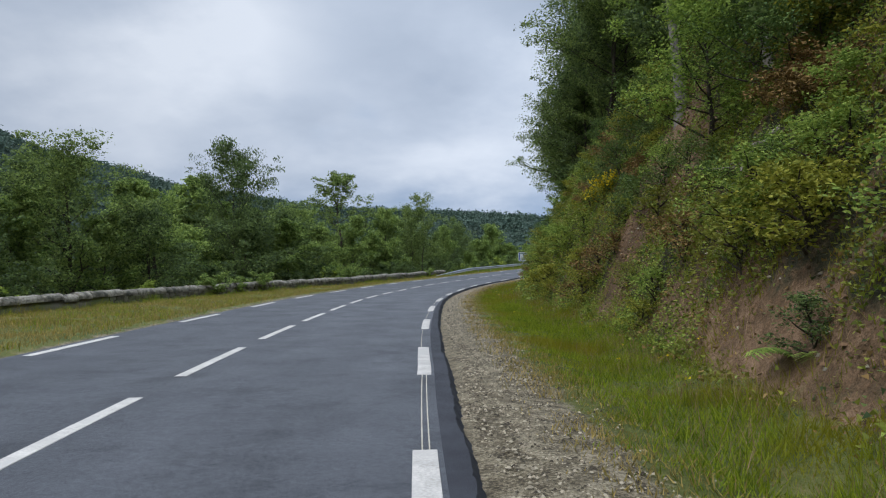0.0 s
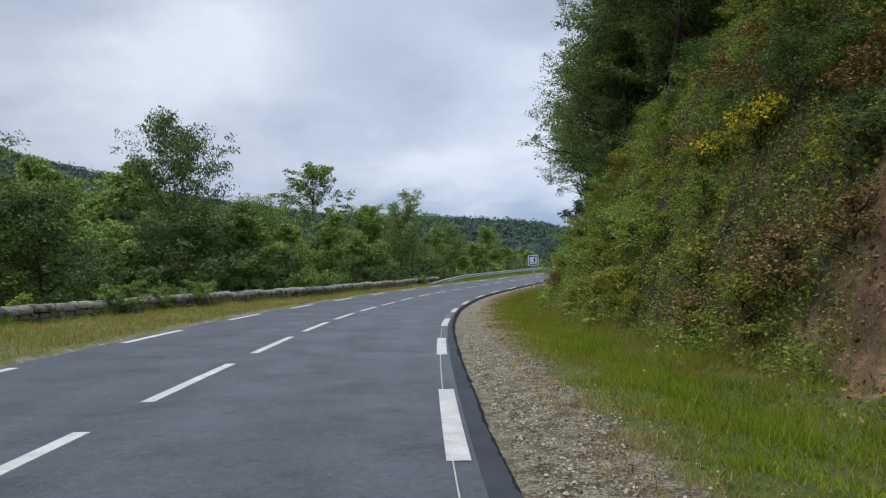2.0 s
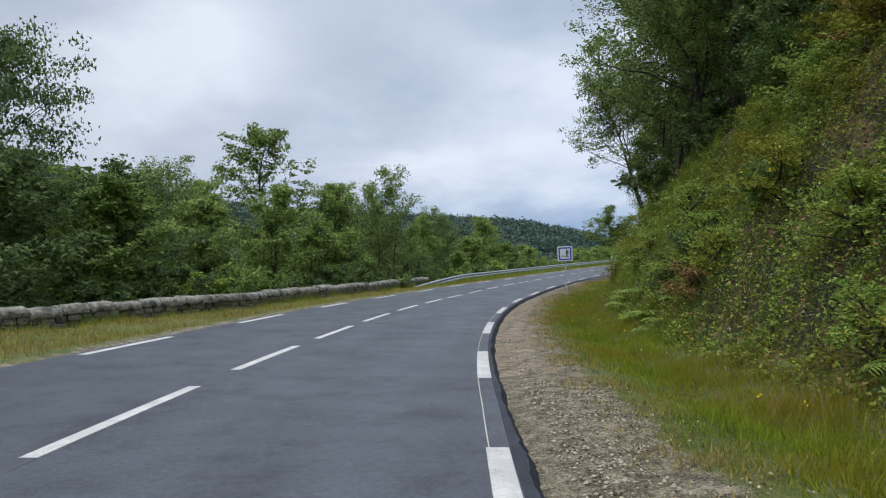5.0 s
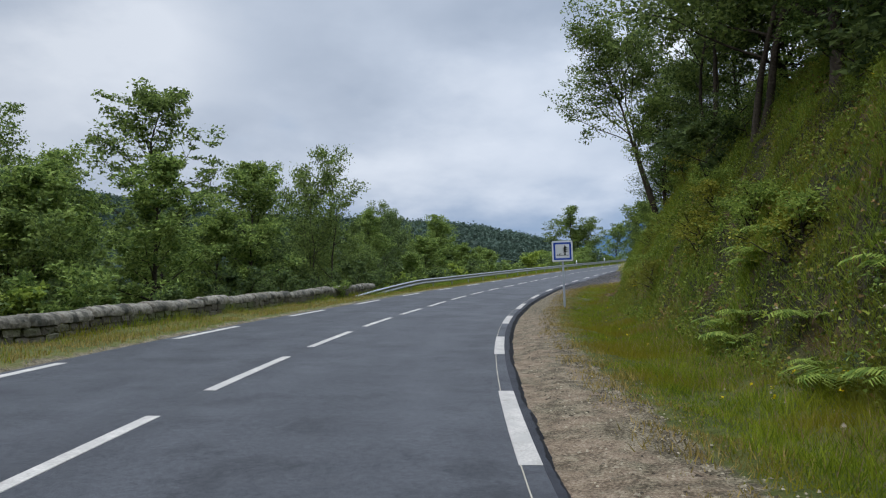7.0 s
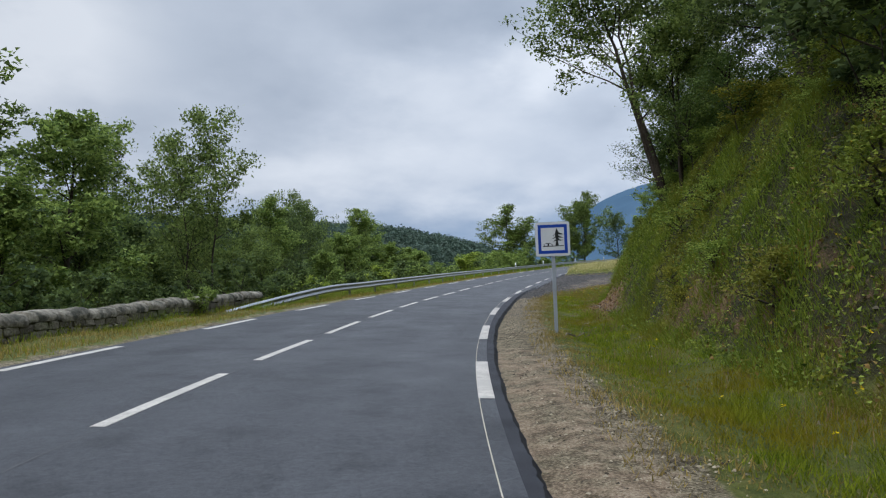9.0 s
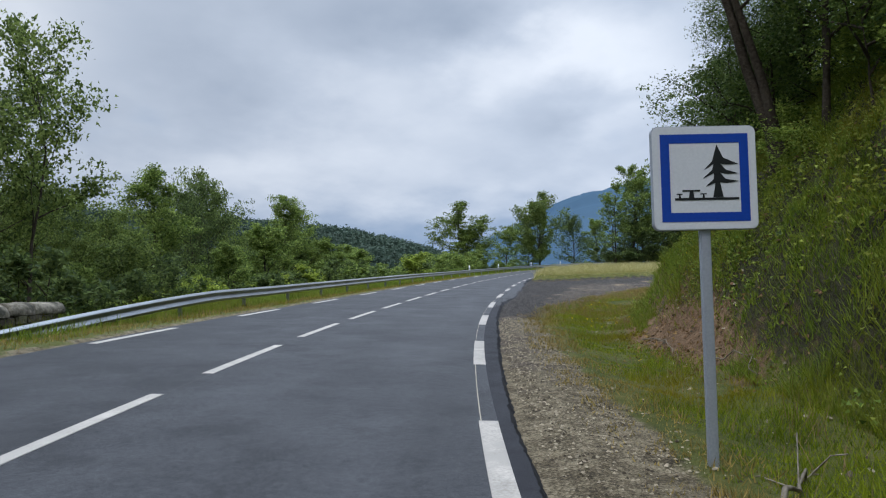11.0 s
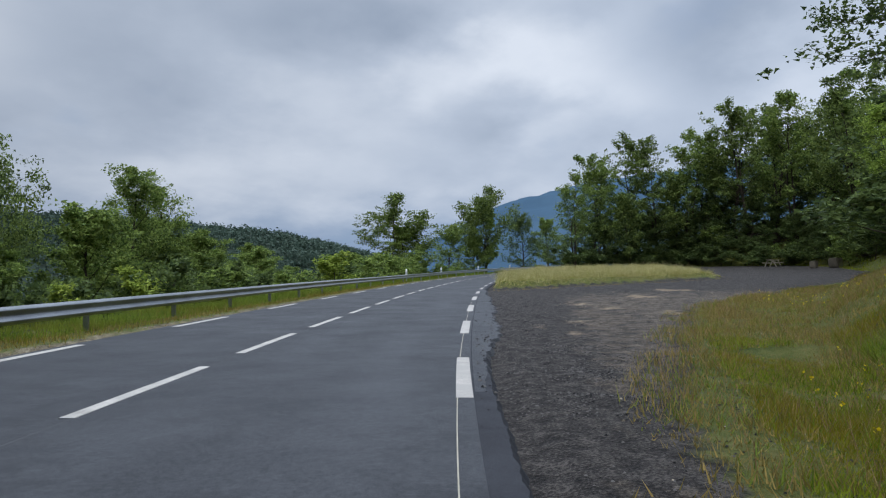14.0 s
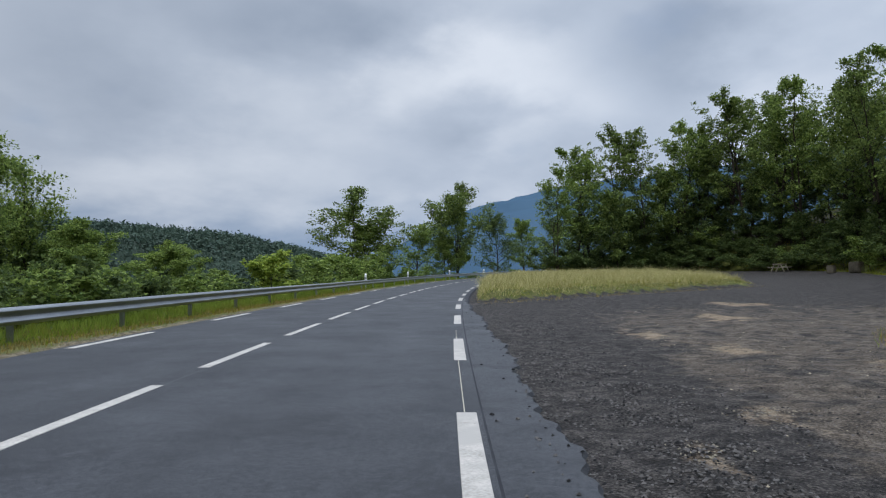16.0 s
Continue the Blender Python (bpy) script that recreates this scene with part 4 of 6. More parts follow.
def tree_meshes(seed, height, base, radius, leaves, size, bark, foliage, shape=0.6, limbs=16, open_=0.5, lean=0.0, spread=0.42, stems=1, twigs=True, tuft=(0.06, 0.16), climb=(0.15, 0.6, 0.65), flat=0.42, droop=0.0, kite=False):
    """Trunk with limbs, and a crown of leaf clusters carried by the limbs. base: height where the crown begins."""
    rng = np.random.default_rng(seed)
    wood, cl, wt = [], [], []
    for stem in range(stems):
        az0 = rng.uniform(0, 6.28)
        off = np.array([math.cos(az0), math.sin(az0), 0]) * (0.35 if stems > 1 else 0.0)
        hgt = height * (1 - 0.12 * stem)
        k = 9
        hh = np.linspace(-0.6, hgt * 0.96, k)
        drift = np.cumsum(rng.normal(size=(k, 2)) * 0.022 * hgt, axis=0) * (np.linspace(0, 1, k)[:, None])
        sway = np.array([math.cos(az0), math.sin(az0)]) * ((0.16 if stems > 1 else 0.0) + lean)
        path = np.stack([drift[:, 0] + off[0] + sway[0] * np.maximum(hh, 0), drift[:, 1] + off[1] + sway[1] * np.maximum(hh, 0), hh], 1)
        r0 = (0.016 * hgt + 0.03 * min(1.0, hgt / 8)) / (1 + 0.35 * (stems - 1))
        rad = r0 * (1 - np.linspace(0, 0.94, k) ** 0.9); rad[0] *= 1.35
        wood.append(tube(path, rad, 7))
        nl = max(4, int(limbs / stems))
        for i in range(nl):
            u = (i + rng.uniform(0.1, 0.9)) / nl
            h = base + (hgt * 0.94 - base) * u ** 0.9
            p0 = np.array([np.interp(h, hh, path[:, j]) for j in range(3)])
            prof = (math.sin(math.pi * min(1.0, 0.14 + 0.86 * u) ** shape)) ** 0.75
            ln = radius * (0.32 + 0.75 * prof) * rng.uniform(0.72, 1.15)
            az = i * 2.4 + rng.uniform(-0.5, 0.5)
            el = rng.uniform(climb[0], climb[1]) + climb[2] * u
            d = np.array([math.cos(az) * math.cos(el), math.sin(az) * math.cos(el), math.sin(el)])
            tt = np.linspace(0, 1, 5)
            lp = p0 + d * ln * tt[:, None] + np.array([0, 0, 1.0]) * ((0.10 - droop) * ln * (tt ** 2))[:, None] + rng.normal(size=(5, 3)) * 0.04 * ln * tt[:, None]
            rr = max(0.02, np.interp(h, hh, rad) * 0.55)
            wood.append(tube(lp, rr * (1 - 0.85 * tt), 4))
            for a in (0.35, 0.55, 0.72, 0.87, 1.0):
                q = np.array([np.interp(a, tt, lp[:, j]) for j in range(3)])
                cl.append(q); wt.append(0.5 + 0.5 * a)
                for b in range(5):
                    dd = rng.normal(size=3); dd[2] = dd[2] * 0.5 + 0.25; dd = d * 0.5 + dd * 0.6; dd /= max(1.0, np.linalg.norm(dd))
                    e = q + dd * ln * spread * rng.uniform(0.5, 1.0)
                    if twigs and b < 1:
                        wood.append(tube(np.stack([q, (q + e) / 2 + rng.normal(size=3) * 0.03 * ln, e]), np.array([rr * 0.3, rr * 0.18, 0.008]), 3))
                    cl.append(e); wt.append(1.0)
    cl, wt = np.array(cl), np.array(wt)
    keep = rng.uniform(size=len(cl)) > open_ * 0.35
    cl, wt = cl[keep], wt[keep] * rng.uniform(0.5, 1.5, keep.sum())
    pick = rng.choice(len(cl), leaves, p=wt / wt.sum())
    r = radius * rng.uniform(*tuft, len(cl))[pick]
    pos = cl[pick] + rng.normal(size=(leaves, 3)).clip(-1.25, 1.25) * r[:, None] * np.array([0.85, 0.85, flat])
    lv = leaves_small(rng, pos, size, kite=kite)
    w = join_parts(wood)
    return mesh_np("trunk", w[0], w[1], [bark], smooth_shade=True), mesh_np("crown", lv[0], lv[1], [foliage])


KINDS = {}


def kind_of_tree(key, label, category, args):
    trunk, crown = tree_meshes(**args)
    KINDS[key] = (trunk, crown, label, category)


kind_of_tree("oak", "tall dark oak with a spreading crown in open layers", "tree", dict(seed=1, height=13, base=5.0, radius=4.7, leaves=21000, size=0.125, bark=BARK, foliage=LEAF_DARK, limbs=26, open_=0.6, spread=0.36, tuft=(0.07, 0.18), climb=(-0.05, 0.3, 0.75), flat=0.3, shape=0.7))
kind_of_tree("open_tall", "tall tree with a thin open crown on a bare trunk", "tree", dict(seed=14, height=14, base=6.2, radius=3.0, leaves=9500, size=0.12, bark=BARK, foliage=LEAF_OAK, limbs=22, open_=1.2, spread=0.32, tuft=(0.05, 0.12), climb=(0.2, 0.7, 0.5), flat=0.4, shape=0.8))
kind_of_tree("oak2", "dense green deciduous tree on the valley side", "tree", dict(seed=2, height=12, base=2.2, radius=4.2, leaves=25000, size=0.10, bark=BARK, foliage=LEAF_OAK, limbs=24, open_=0.4))
kind_of_tree("ash", "slender light-green ash tree with feathery crown", "tree", dict(seed=3, height=13, base=3.0, radius=3.0, leaves=25000, size=0.10, bark=BARK, foliage=LEAF_LIGHT, limbs=22, open_=0.7, shape=0.8))
kind_of_tree("alder", "narrow mid-green tree with an uneven crown", "tree", dict(seed=4, height=11, base=1.6, radius=2.7, leaves=25000, size=0.10, bark=BARK, foliage=LEAF_LIGHT, limbs=22, open_=0.4))
kind_of_tree("dark", "dense dark-green deciduous tree", "tree", dict(seed=5, height=11, base=1.5, radius=4.0, leaves=25000, size=0.10, bark=BARK, foliage=LEAF_DARK, limbs=24, open_=0.2))
kind_of_tree("multi", "many-stemmed roadside tree with light airy crown", "tree", dict(seed=6, height=11, base=3.4, radius=3.6, leaves=21000, size=0.109, bark=BARK, foliage=LEAF_OAK, limbs=27, open_=0.7, stems=3))
kind_of_tree("multi2", "many-stemmed tree leaning over the bank", "tree", dict(seed=7, height=12, base=3.6, radius=4.0, leaves=27000, size=0.105, bark=BARK, foliage=LEAF_OAK, limbs=27, open_=0.6, stems=2, lean=0.08))
kind_of_tree("pale", "tree with grey-barked bare trunks on the bank", "tree", dict(seed=8, height=14, base=6.0, radius=3.8, leaves=15800, size=0.132, bark=BARK_PALE, foliage=LEAF_OAK, limbs=18, open_=0.6, stems=3))
kind_of_tree("bush", "rounded leafy green shrub behind the parapet", "shrub", dict(seed=9, height=2.6, base=0.2, radius=1.35, leaves=4300, size=0.088, bark=BARK, foliage=LEAF_LIGHT, limbs=12, open_=0.2, stems=3, twigs=False))
kind_of_tree("bush_young", "bright yellow-green young leafy shrub", "shrub", dict(seed=10, height=2.8, base=0.2, radius=1.2, leaves=4300, size=0.095, bark=BARK, foliage=LEAF_YOUNG, limbs=12, open_=0.3, stems=3, twigs=False))
kind_of_tree("bush_dark", "dense dark-green leafy shrub", "shrub", dict(seed=11, height=2.4, base=0.2, radius=1.4, leaves=3000, size=0.105, bark=BARK, foliage=LEAF_DARK, limbs=12, open_=0.2, stems=3, twigs=False))
kind_of_tree("sapling", "young leafy green tree growing out of the bank", "tree", dict(seed=12, height=4.5, base=0.6, radius=1.7, leaves=11000, size=0.058, bark=BARK, foliage=LEAF_SAP, limbs=22, open_=0.5, flat=0.3, tuft=(0.08, 0.2), kite=True))
kind_of_tree("dark_fine", "dense fine-leaved dark green tree on the bank", "tree", dict(seed=35, height=8, base=0.6, radius=2.6, leaves=30000, size=0.05, bark=BARK, foliage=LEAF_DARK, limbs=34, open_=0.3, stems=2, twigs=False))
kind_of_tree("twiggy", "young tree with thin half-bare upright twigs", "tree", dict(seed=13, height=9, base=2.0, radius=2.4, leaves=14000, size=0.085, bark=BARK, foliage=LEAF_LIGHT, limbs=24, open_=0.7, stems=2, shape=0.9))
kind_of_tree("bare_high", "leaning tree with thin half-bare overhanging branches", "tree", dict(seed=23, height=9.5, base=3.4, radius=3.0, leaves=26000, size=0.075, bark=BARK, foliage=LEAF_DARK, limbs=34, open_=0.7, stems=2, lean=0.04, spread=0.42, droop=0.35, tuft=(0.04, 0.13)))
kind_of_tree("trunk_pale", "slim grey-barked tree leaning out of the bank", "tree", dict(seed=31, height=11, base=5.0, radius=2.6, leaves=9000, size=0.1, bark=BARK_PALE, foliage=LEAF_OAK, limbs=14, open_=0.6, lean=0.06))
kind_of_tree("broom_green", "soft dark green broom bush without blossom", "shrub", dict(seed=33, height=1.3, base=0.05, radius=0.85, leaves=7000, size=0.03, bark=BARK, foliage=BROOM_LEAF, limbs=16, open_=0.1, stems=2, twigs=False, flat=0.7, tuft=(0.1, 0.22)))
for key, label, fol in (("weed_yellow", "low yellow-green herb clump on the bank", MOSS), ("weed_dry", "low brown withered clump on the bank", DRY), ("weed", "low bright green leafy plant on the bank", FERN), ("weed_dark", "low dark green leafy plant on the bank", LEAF_DARK), ("weed_olive", "low olive green leafy plant on the bank", IVY)):
    kind_of_tree(key, label, "shrub", dict(seed=len(key) * 9, height=0.85, base=0.05, radius=0.6, leaves=1500, size=0.036, bark=BARK, foliage=fol, limbs=9, open_=0.3, stems=1, twigs=False, kite=True, tuft=(0.08, 0.22)))
for key, src, lv in (("wide_far", "oak2", 2), ("ash_far", "ash", 3), ("alder_far", "alder", 4), ("dark_far", "dark", 5), ("multi_far", "multi", 6)):
    look_like = dict(oak2=(12, 2.0, 4.2, LEAF_OAK, 0.3, 1), ash=(13, 2.6, 3.0, LEAF_LIGHT, 0.5, 1), alder=(11, 1.4, 2.9, LEAF_LIGHT, 0.3, 1), dark=(11, 1.3, 4.0, LEAF_DARK, 0.2, 1), multi=(11, 3.0, 3.6, LEAF_OAK, 0.5, 3))[src]
    kind_of_tree(key, KINDS[src][2], "tree", dict(seed=40 + lv, height=look_like[0], base=look_like[1], radius=look_like[2], leaves=13000, size=0.145, bark=BARK, foliage=look_like[3], limbs=22, flat=0.36, tuft=(0.06, 0.15), open_=look_like[4], stems=look_like[5], twigs=False))
for key, fol, seed in (("wood_light", LEAF_LIGHT, 71), ("wood_mid", LEAF_OAK, 72), ("wood_sap", LEAF_SAP, 73)):
    kind_of_tree(key, "tall slender woodland tree with a feathery crown", "tree", dict(seed=seed, height=18, base=4.5, radius=4.0, leaves=11000, size=0.17, bark=BARK, foliage=fol, limbs=34, open_=1.3, stems=2, twigs=False, tuft=(0.045, 0.12)))
for key, src, fol in (("wide_back", "oak2", LEAF_OAK), ("dark_back", "dark", LEAF_DARK)):
    kind_of_tree(key, KINDS[src][2], "tree", dict(seed=60 + len(key) % 7, height=12, base=2.0, radius=4.2, leaves=5000, size=0.28, bark=BARK, foliage=fol, limbs=20, open_=0.2, twigs=False))
MADE = {}
FIRST = {}


def plant(key, s, l, scale=1.0, turn=None, sink=0.25, z=None, wide=1.0, group=""):
    trunk, crown, label, category = KINDS[key]
    x, y = plan(s, l)
    zz = float(land(s, l)) - sink if z is None else z
    i = MADE[key] = MADE.get(key, 0) + 1
    turn = (i * 137.5) % 360 if turn is None else turn
    m = pose(float(x), float(y), zz, 0, 0, turn) @ Matrix.Diagonal((scale * wide, scale * wide, scale, 1))
    if key not in FIRST:
        ob = thing("tree" if category == "tree" else "shrub", label, category, group or ("trees" if category == "tree" else "shrubs"), at=m)
        child("trunk", trunk, ob)
        child("crown", crown, ob)
        FIRST[key] = ob
        return ob
    ob = FIRST[key].copy()
    scene.collection.objects.link(ob)
    ob.matrix_basis = m
    for c in FIRST[key].children:
        q = c.copy()
        scene.collection.objects.link(q)
        q.parent = ob
    return ob


def join_plants(key, spots):
    """Many low plants of one kind as a single mesh of leaves."""
    crown, label = KINDS[key][1], KINDS[key][2]
    v = np.empty(len(crown.vertices) * 3, np.float32)
    crown.vertices.foreach_get("co", v)
    v = v.reshape(-1, 3)
    out = []
    for s, l, sc, turn in spots:
        x, y = plan(s, l)
        c, q = math.cos(turn) * sc * 1.25, math.sin(turn) * sc * 1.25
        out.append(np.stack([v[:, 0] * c - v[:, 1] * q + x, v[:, 0] * q + v[:, 1] * c + y, v[:, 2] * sc + land(s, l) - 0.12], 1))
    out = np.concatenate(out)
    tagged(new("undergrowth", mesh_np("undergrowth", out, np.arange(len(out)).reshape(-1, len(crown.polygons[0].vertices)), [crown.materials[0]])), label.replace("clump", "clumps").replace("plant", "plants"), "undergrowth", kind="stuff")


# trees below the wall: single ones that stand out, then the belt behind
def valley_trees():
    for key, s, l, sc, wide in (("oak", 45.5, -12.9, 0.95, 0.60), ("oak2", 33, -15, 0.85, 1.0), ("open_tall", 66.5, -15.5, 1.10, 1.0), ("oak2", 55, -14.5, 0.85, 0.9), ("ash", 70.5, -13.2, 0.84, 0.9),
                                ("multi", 76.5, -11.3, 1.04, 0.74), ("ash", 26, -16, 0.95, 1.0), ("ash_far", 48, -18.5, 1.08, 1.0), ("ash_far", 45.0, -19, 1.0, 1.0), ("oak2", 82, -14.5, 0.72, 0.8), ("ash", 87, -13.5, 0.74, 1.0), ("oak", 93.5, -14.8, 0.76, 0.8), ("oak2", 83.5, -13.6, 0.60, 1.0), ("ash", 105.5, -14.2, 0.82, 0.9), ("alder_far", 101, -13.5, 0.72, 1.1), ("multi", 98, -16.5, 1.08, 0.65), ("ash", 50.5, -16, 0.85, 1.0), ("ash", 61, -17, 0.9, 1.0),
                                ("twiggy", 110, -14.8, 1.15, 0.85), ("alder", 105, -16, 0.82, 1.0), ("alder", 112, -13.0, 0.66, 1.2), ("alder", 117.5, -13.6, 0.62, 1.3), ("alder", 126, -15, 0.72, 1.0), ("bush_young", 96.5, -8.5, 1.0, 1.2), ("dark", 129, -15, 0.42, 1.0), ("bush_young", 91.5, -9, 0.9, 1.2), ("alder", 108, -11.8, 0.5, 1.4), ("ash", 114, -15.5, 0.62, 1.2), ("bush", 112, -9.0, 1.1, 1.4), ("bush_dark", 116, -8.6, 1.0, 1.5), ("bush", 104, -8.4, 1.0, 1.4), ("bush_dark", 123, -9.5, 1.3, 1.5), ("alder", 121, -11.5, 0.42, 1.3), ("bush", 100, -8.0, 0.9, 1.4)):
        plant(key, s, l, sc, wide=wide)
    rng = random.Random(11)
    keys = ["ash_far", "dark_far", "wide_far", "alder_far", "alder_far", "multi_far", "dark_far", "ash_far"]
    for s in np.arange(-2, 96, 2.9):
        w = float(np.interp(s, *WALL_L))
        plant(keys[rng.randrange(8)], float(s) + rng.uniform(-1, 1), -w - rng.uniform(4.5, 7.5), rng.uniform(0.60, 0.80) * float(np.interp(s, [52, 60, 72, 80], [1, 0.92, 0.88, 0.6])), wide=rng.uniform(1.0, 1.25))
    for s in np.arange(2, 112, 3.7):
        w = float(np.interp(s, *WALL_L))
        plant(("wide_back", "wide_back", "dark_back")[rng.randrange(3)], float(s) + rng.uniform(-1.5, 1.5), -w - rng.uniform(11, 18), rng.uniform(0.80, 1.05) * float(np.interp(s, [52, 66, 100], [1, 0.9, 0.7])))
    # undergrowth just behind the wall, mostly dark-leaved to stand in for shade
    for s in np.arange(18, 110, 2.3):
        w = float(np.interp(s, *WALL_L))
        plant(("bush_dark", "bush_dark", "bush", "bush_dark", "bush_dark", "bush_young")[rng.randrange(6)], float(s) + rng.uniform(-0.5, 0.5), -w - rng.uniform(1.6, 4.0), rng.uniform(0.7, 1.1))
    # shrubs that have grown over the parapet
    for s, sc in ((33.5, 0.42), (38.0, 0.40), (36.0, 0.30), (66.0, 0.3)):
        plant("bush", s, -float(np.interp(s, *WALL_L)) + 0.25, sc, wide=1.3, sink=0.05)


valley_trees()


def far_road_trees():
    # loose row behind the guard rail where the road bends away
    for key, s, l, sc, wide in (("multi_far", 153.5, -11.7, 1.12, 1.1), ("alder_far", 152.5, -10.5, 0.78, 1.3), ("alder_far", 177, -11, 0.75, 1.2), ("bush", 127, -8.5, 1.3, 1.5), ("bush", 132, -9.5, 1.6, 1.4), ("alder_far", 137, -11, 0.5, 1.3), ("bush", 142, -9, 1.5, 1.4), ("alder_far", 148, -12, 0.55, 1.2), ("bush", 147, -8, 1.4, 1.3),
                                ("ash_far", 171, -12.3, 0.82, 1.0), ("multi_far", 179, -10.6, 1.42, 0.95), ("alder_far", 180, -10.2, 1.2, 0.8),
                                ("dark_far", 191, -9, 1.0, 0.9), ("alder_far", 198.5, -8, 0.95, 1.0), ("dark_far", 207, -7, 0.85, 1.0), ("alder_far", 212, -5.0, 0.95, 1.3), ("dark_far", 217, 0.0, 0.95, 1.2), ("wide_far", 221, 5, 0.85, 1.2), ("dark_far", 224, 11, 0.9, 1.2), ("bush", 157, -8.5, 1.1, 1.3), ("bush", 163, -8.5, 1.0, 1.3), ("bush_young", 120, -8.0, 1.2, 1.3)):
        plant(key, s, l, sc, wide=wide)


far_road_trees()


def bank_trees():
    for key, s, l, sc, wide in (("multi2", 53.5, 9.2, 0.88, 1.0), ("multi", 60, 9.9, 0.86, 1.0), ("oak", 50, 12.3, 0.80, 1.05), ("twiggy", 68.5, 9.2, 0.62, 1.0), ("dark", 62, 12.6, 0.75, 1.0), ("multi", 72, 11.6, 0.62, 0.9), ("oak2", 57, 12.6, 0.8, 1.0), ("dark", 66, 12.0, 0.62, 1.0),
                                ("multi2", 69.5, 9.2, 0.80, 1.0), ("bare_high", 84.6, 13.4, 1.0, 1.1), ("dark", 79.5, 12.6, 0.42, 1.0), ("dark", 53, 13.2, 0.85, 1.0), ("oak2", 49.5, 9.9, 0.7, 1.0), ("pale", 12.9, 9.9, 0.8, 1.0), ("trunk_pale", 17.6, 9.6, 0.9, 1.0), ("sapling", 13.6, 8.7, 0.75, 1.15), ("sapling", 25, 11.6, 1.1, 1.1),
                                ("dark", 37.5, 12.8, 0.72, 1.0), ("oak", 43, 12.6, 0.75, 1.0), ("oak2", 41, 11.9, 0.65, 1.0), ("dark", 44.5, 10.9, 0.7, 1.0), ("oak2", 46.5, 12.0, 0.82, 1.0), ("oak", 14, 15, 0.9, 1.0),
                                ("dark", 77, 15.5, 0.5, 1.0), ("oak", 71, 15, 0.68, 1.0), ("dark", 6.0, 11.0, 0.75, 1.0), ("oak2", 9.5, 11.6, 0.8, 1.0), ("dark", 13.0, 11.8, 0.8, 1.0), ("dark", 17, 13.6, 0.9, 1.0), ("dark", 2, 10.4, 0.8, 1.0),
                                ("bush_dark", 41.5, 10.4, 0.8, 1.2), ("bush_dark", 21.5, 10.6, 0.9, 1.1), ("bush_dark", 15.0, 10.2, 0.8, 1.2), ("bush_dark", 11.0, 9.8, 0.7, 1.2), ("bush_dark", 47.5, 9.6, 0.8, 1.2), ("bush_dark", 56, 9.2, 0.8, 1.2), ("multi2", 37.0, 11.4, 0.8, 1.0), ("oak2", 46.5, 10.4, 0.62, 1.0), ("dark_fine", 76.5, 11.0, 0.7, 1.0), ("dark_fine", 78.8, 12.0, 0.75, 1.0), ("dark_fine", 73.5, 11.6, 0.8, 1.0), ("dark_fine", 81.0, 13.2, 0.75, 1.0)):
        plant(key, s, l, sc, wide=wide)
    rng = random.Random(4)
    for k, s in enumerate((45, 48.5, 52, 55.5, 59, 62.5, 66)):
        plant("dark_back", s, 13.6 + (k % 3) * 0.9, 0.8, wide=1.1)
    for s in np.arange(-2, 72, 4.4):
        plant(("dark_back", "wide_back", "wide_back", "dark_back")[rng.randrange(4)], float(s) + rng.uniform(-1, 1), rng.uniform(17, 21) + 5.0 * math.exp(-((s - 30) / 9) ** 2), rng.uniform(0.8, 1.05))
    # shrubs on the cut face: the lower ones singly, those higher up joined by kind
    rest = {}
    for k in range(460):
        s = rng.uniform(3, 77)
        d = rng.uniform(0.25, 5.5)
        if bare_earth(s, d) > 0.5 or s > 64 and d < 1.3 or s > 42 and k % 3:
            continue
        kinds = ("weed", "weed_dark", "weed_yellow", "weed_olive", "weed_dry", "weed") if s < 20 else ("weed", "weed_olive", "weed_yellow", "weed", "weed_dry", "weed_yellow", "weed_yellow", "weed_dark") if s < 42 else ("weed", "weed_olive", "weed", "weed_yellow")
        key, l, sc = kinds[k % len(kinds)], float(np.interp(s, *BANK_FOOT)) + d, rng.uniform(0.5, 1.05)
        if d < 1.7:
            plant(key, s, l, sc, wide=1.25, sink=0.12)
        else:
            rest.setdefault(key, []).append((s, l, sc, rng.uniform(0, 6.28)))
    for key, spots in rest.items():
        join_plants(key, spots)
    for s, d, sc in ((19.8, 2.3, 1.3), (20.8, 1.9, 0.75), (13.0, 1.5, 0.7), (16.2, 1.3, 0.8), (11.5, 2.6, 1.1), (9.6, 1.2, 0.7), (27.5, 3.4, 0.9), (31, 1.4, 0.7), (35.5, 3.6, 0.9), (40.5, 3.2, 1.0), (46, 3.8, 1.0), (49.5, 3.6, 1.1), (55, 3.4, 0.9), (60, 3.6, 1.1), (63.5, 3.2, 1.2), (67.5, 3.0, 1.3), (70.5, 3.2, 1.5), (73.0, 2.9, 1.4), (75.2, 3.2, 1.5), (77.0, 4.2, 1.5), (72, 4.4, 1.6)):
        plant("broom_green", s, float(np.interp(s, *BANK_FOOT)) + d, sc, wide=1.15, sink=0.15)
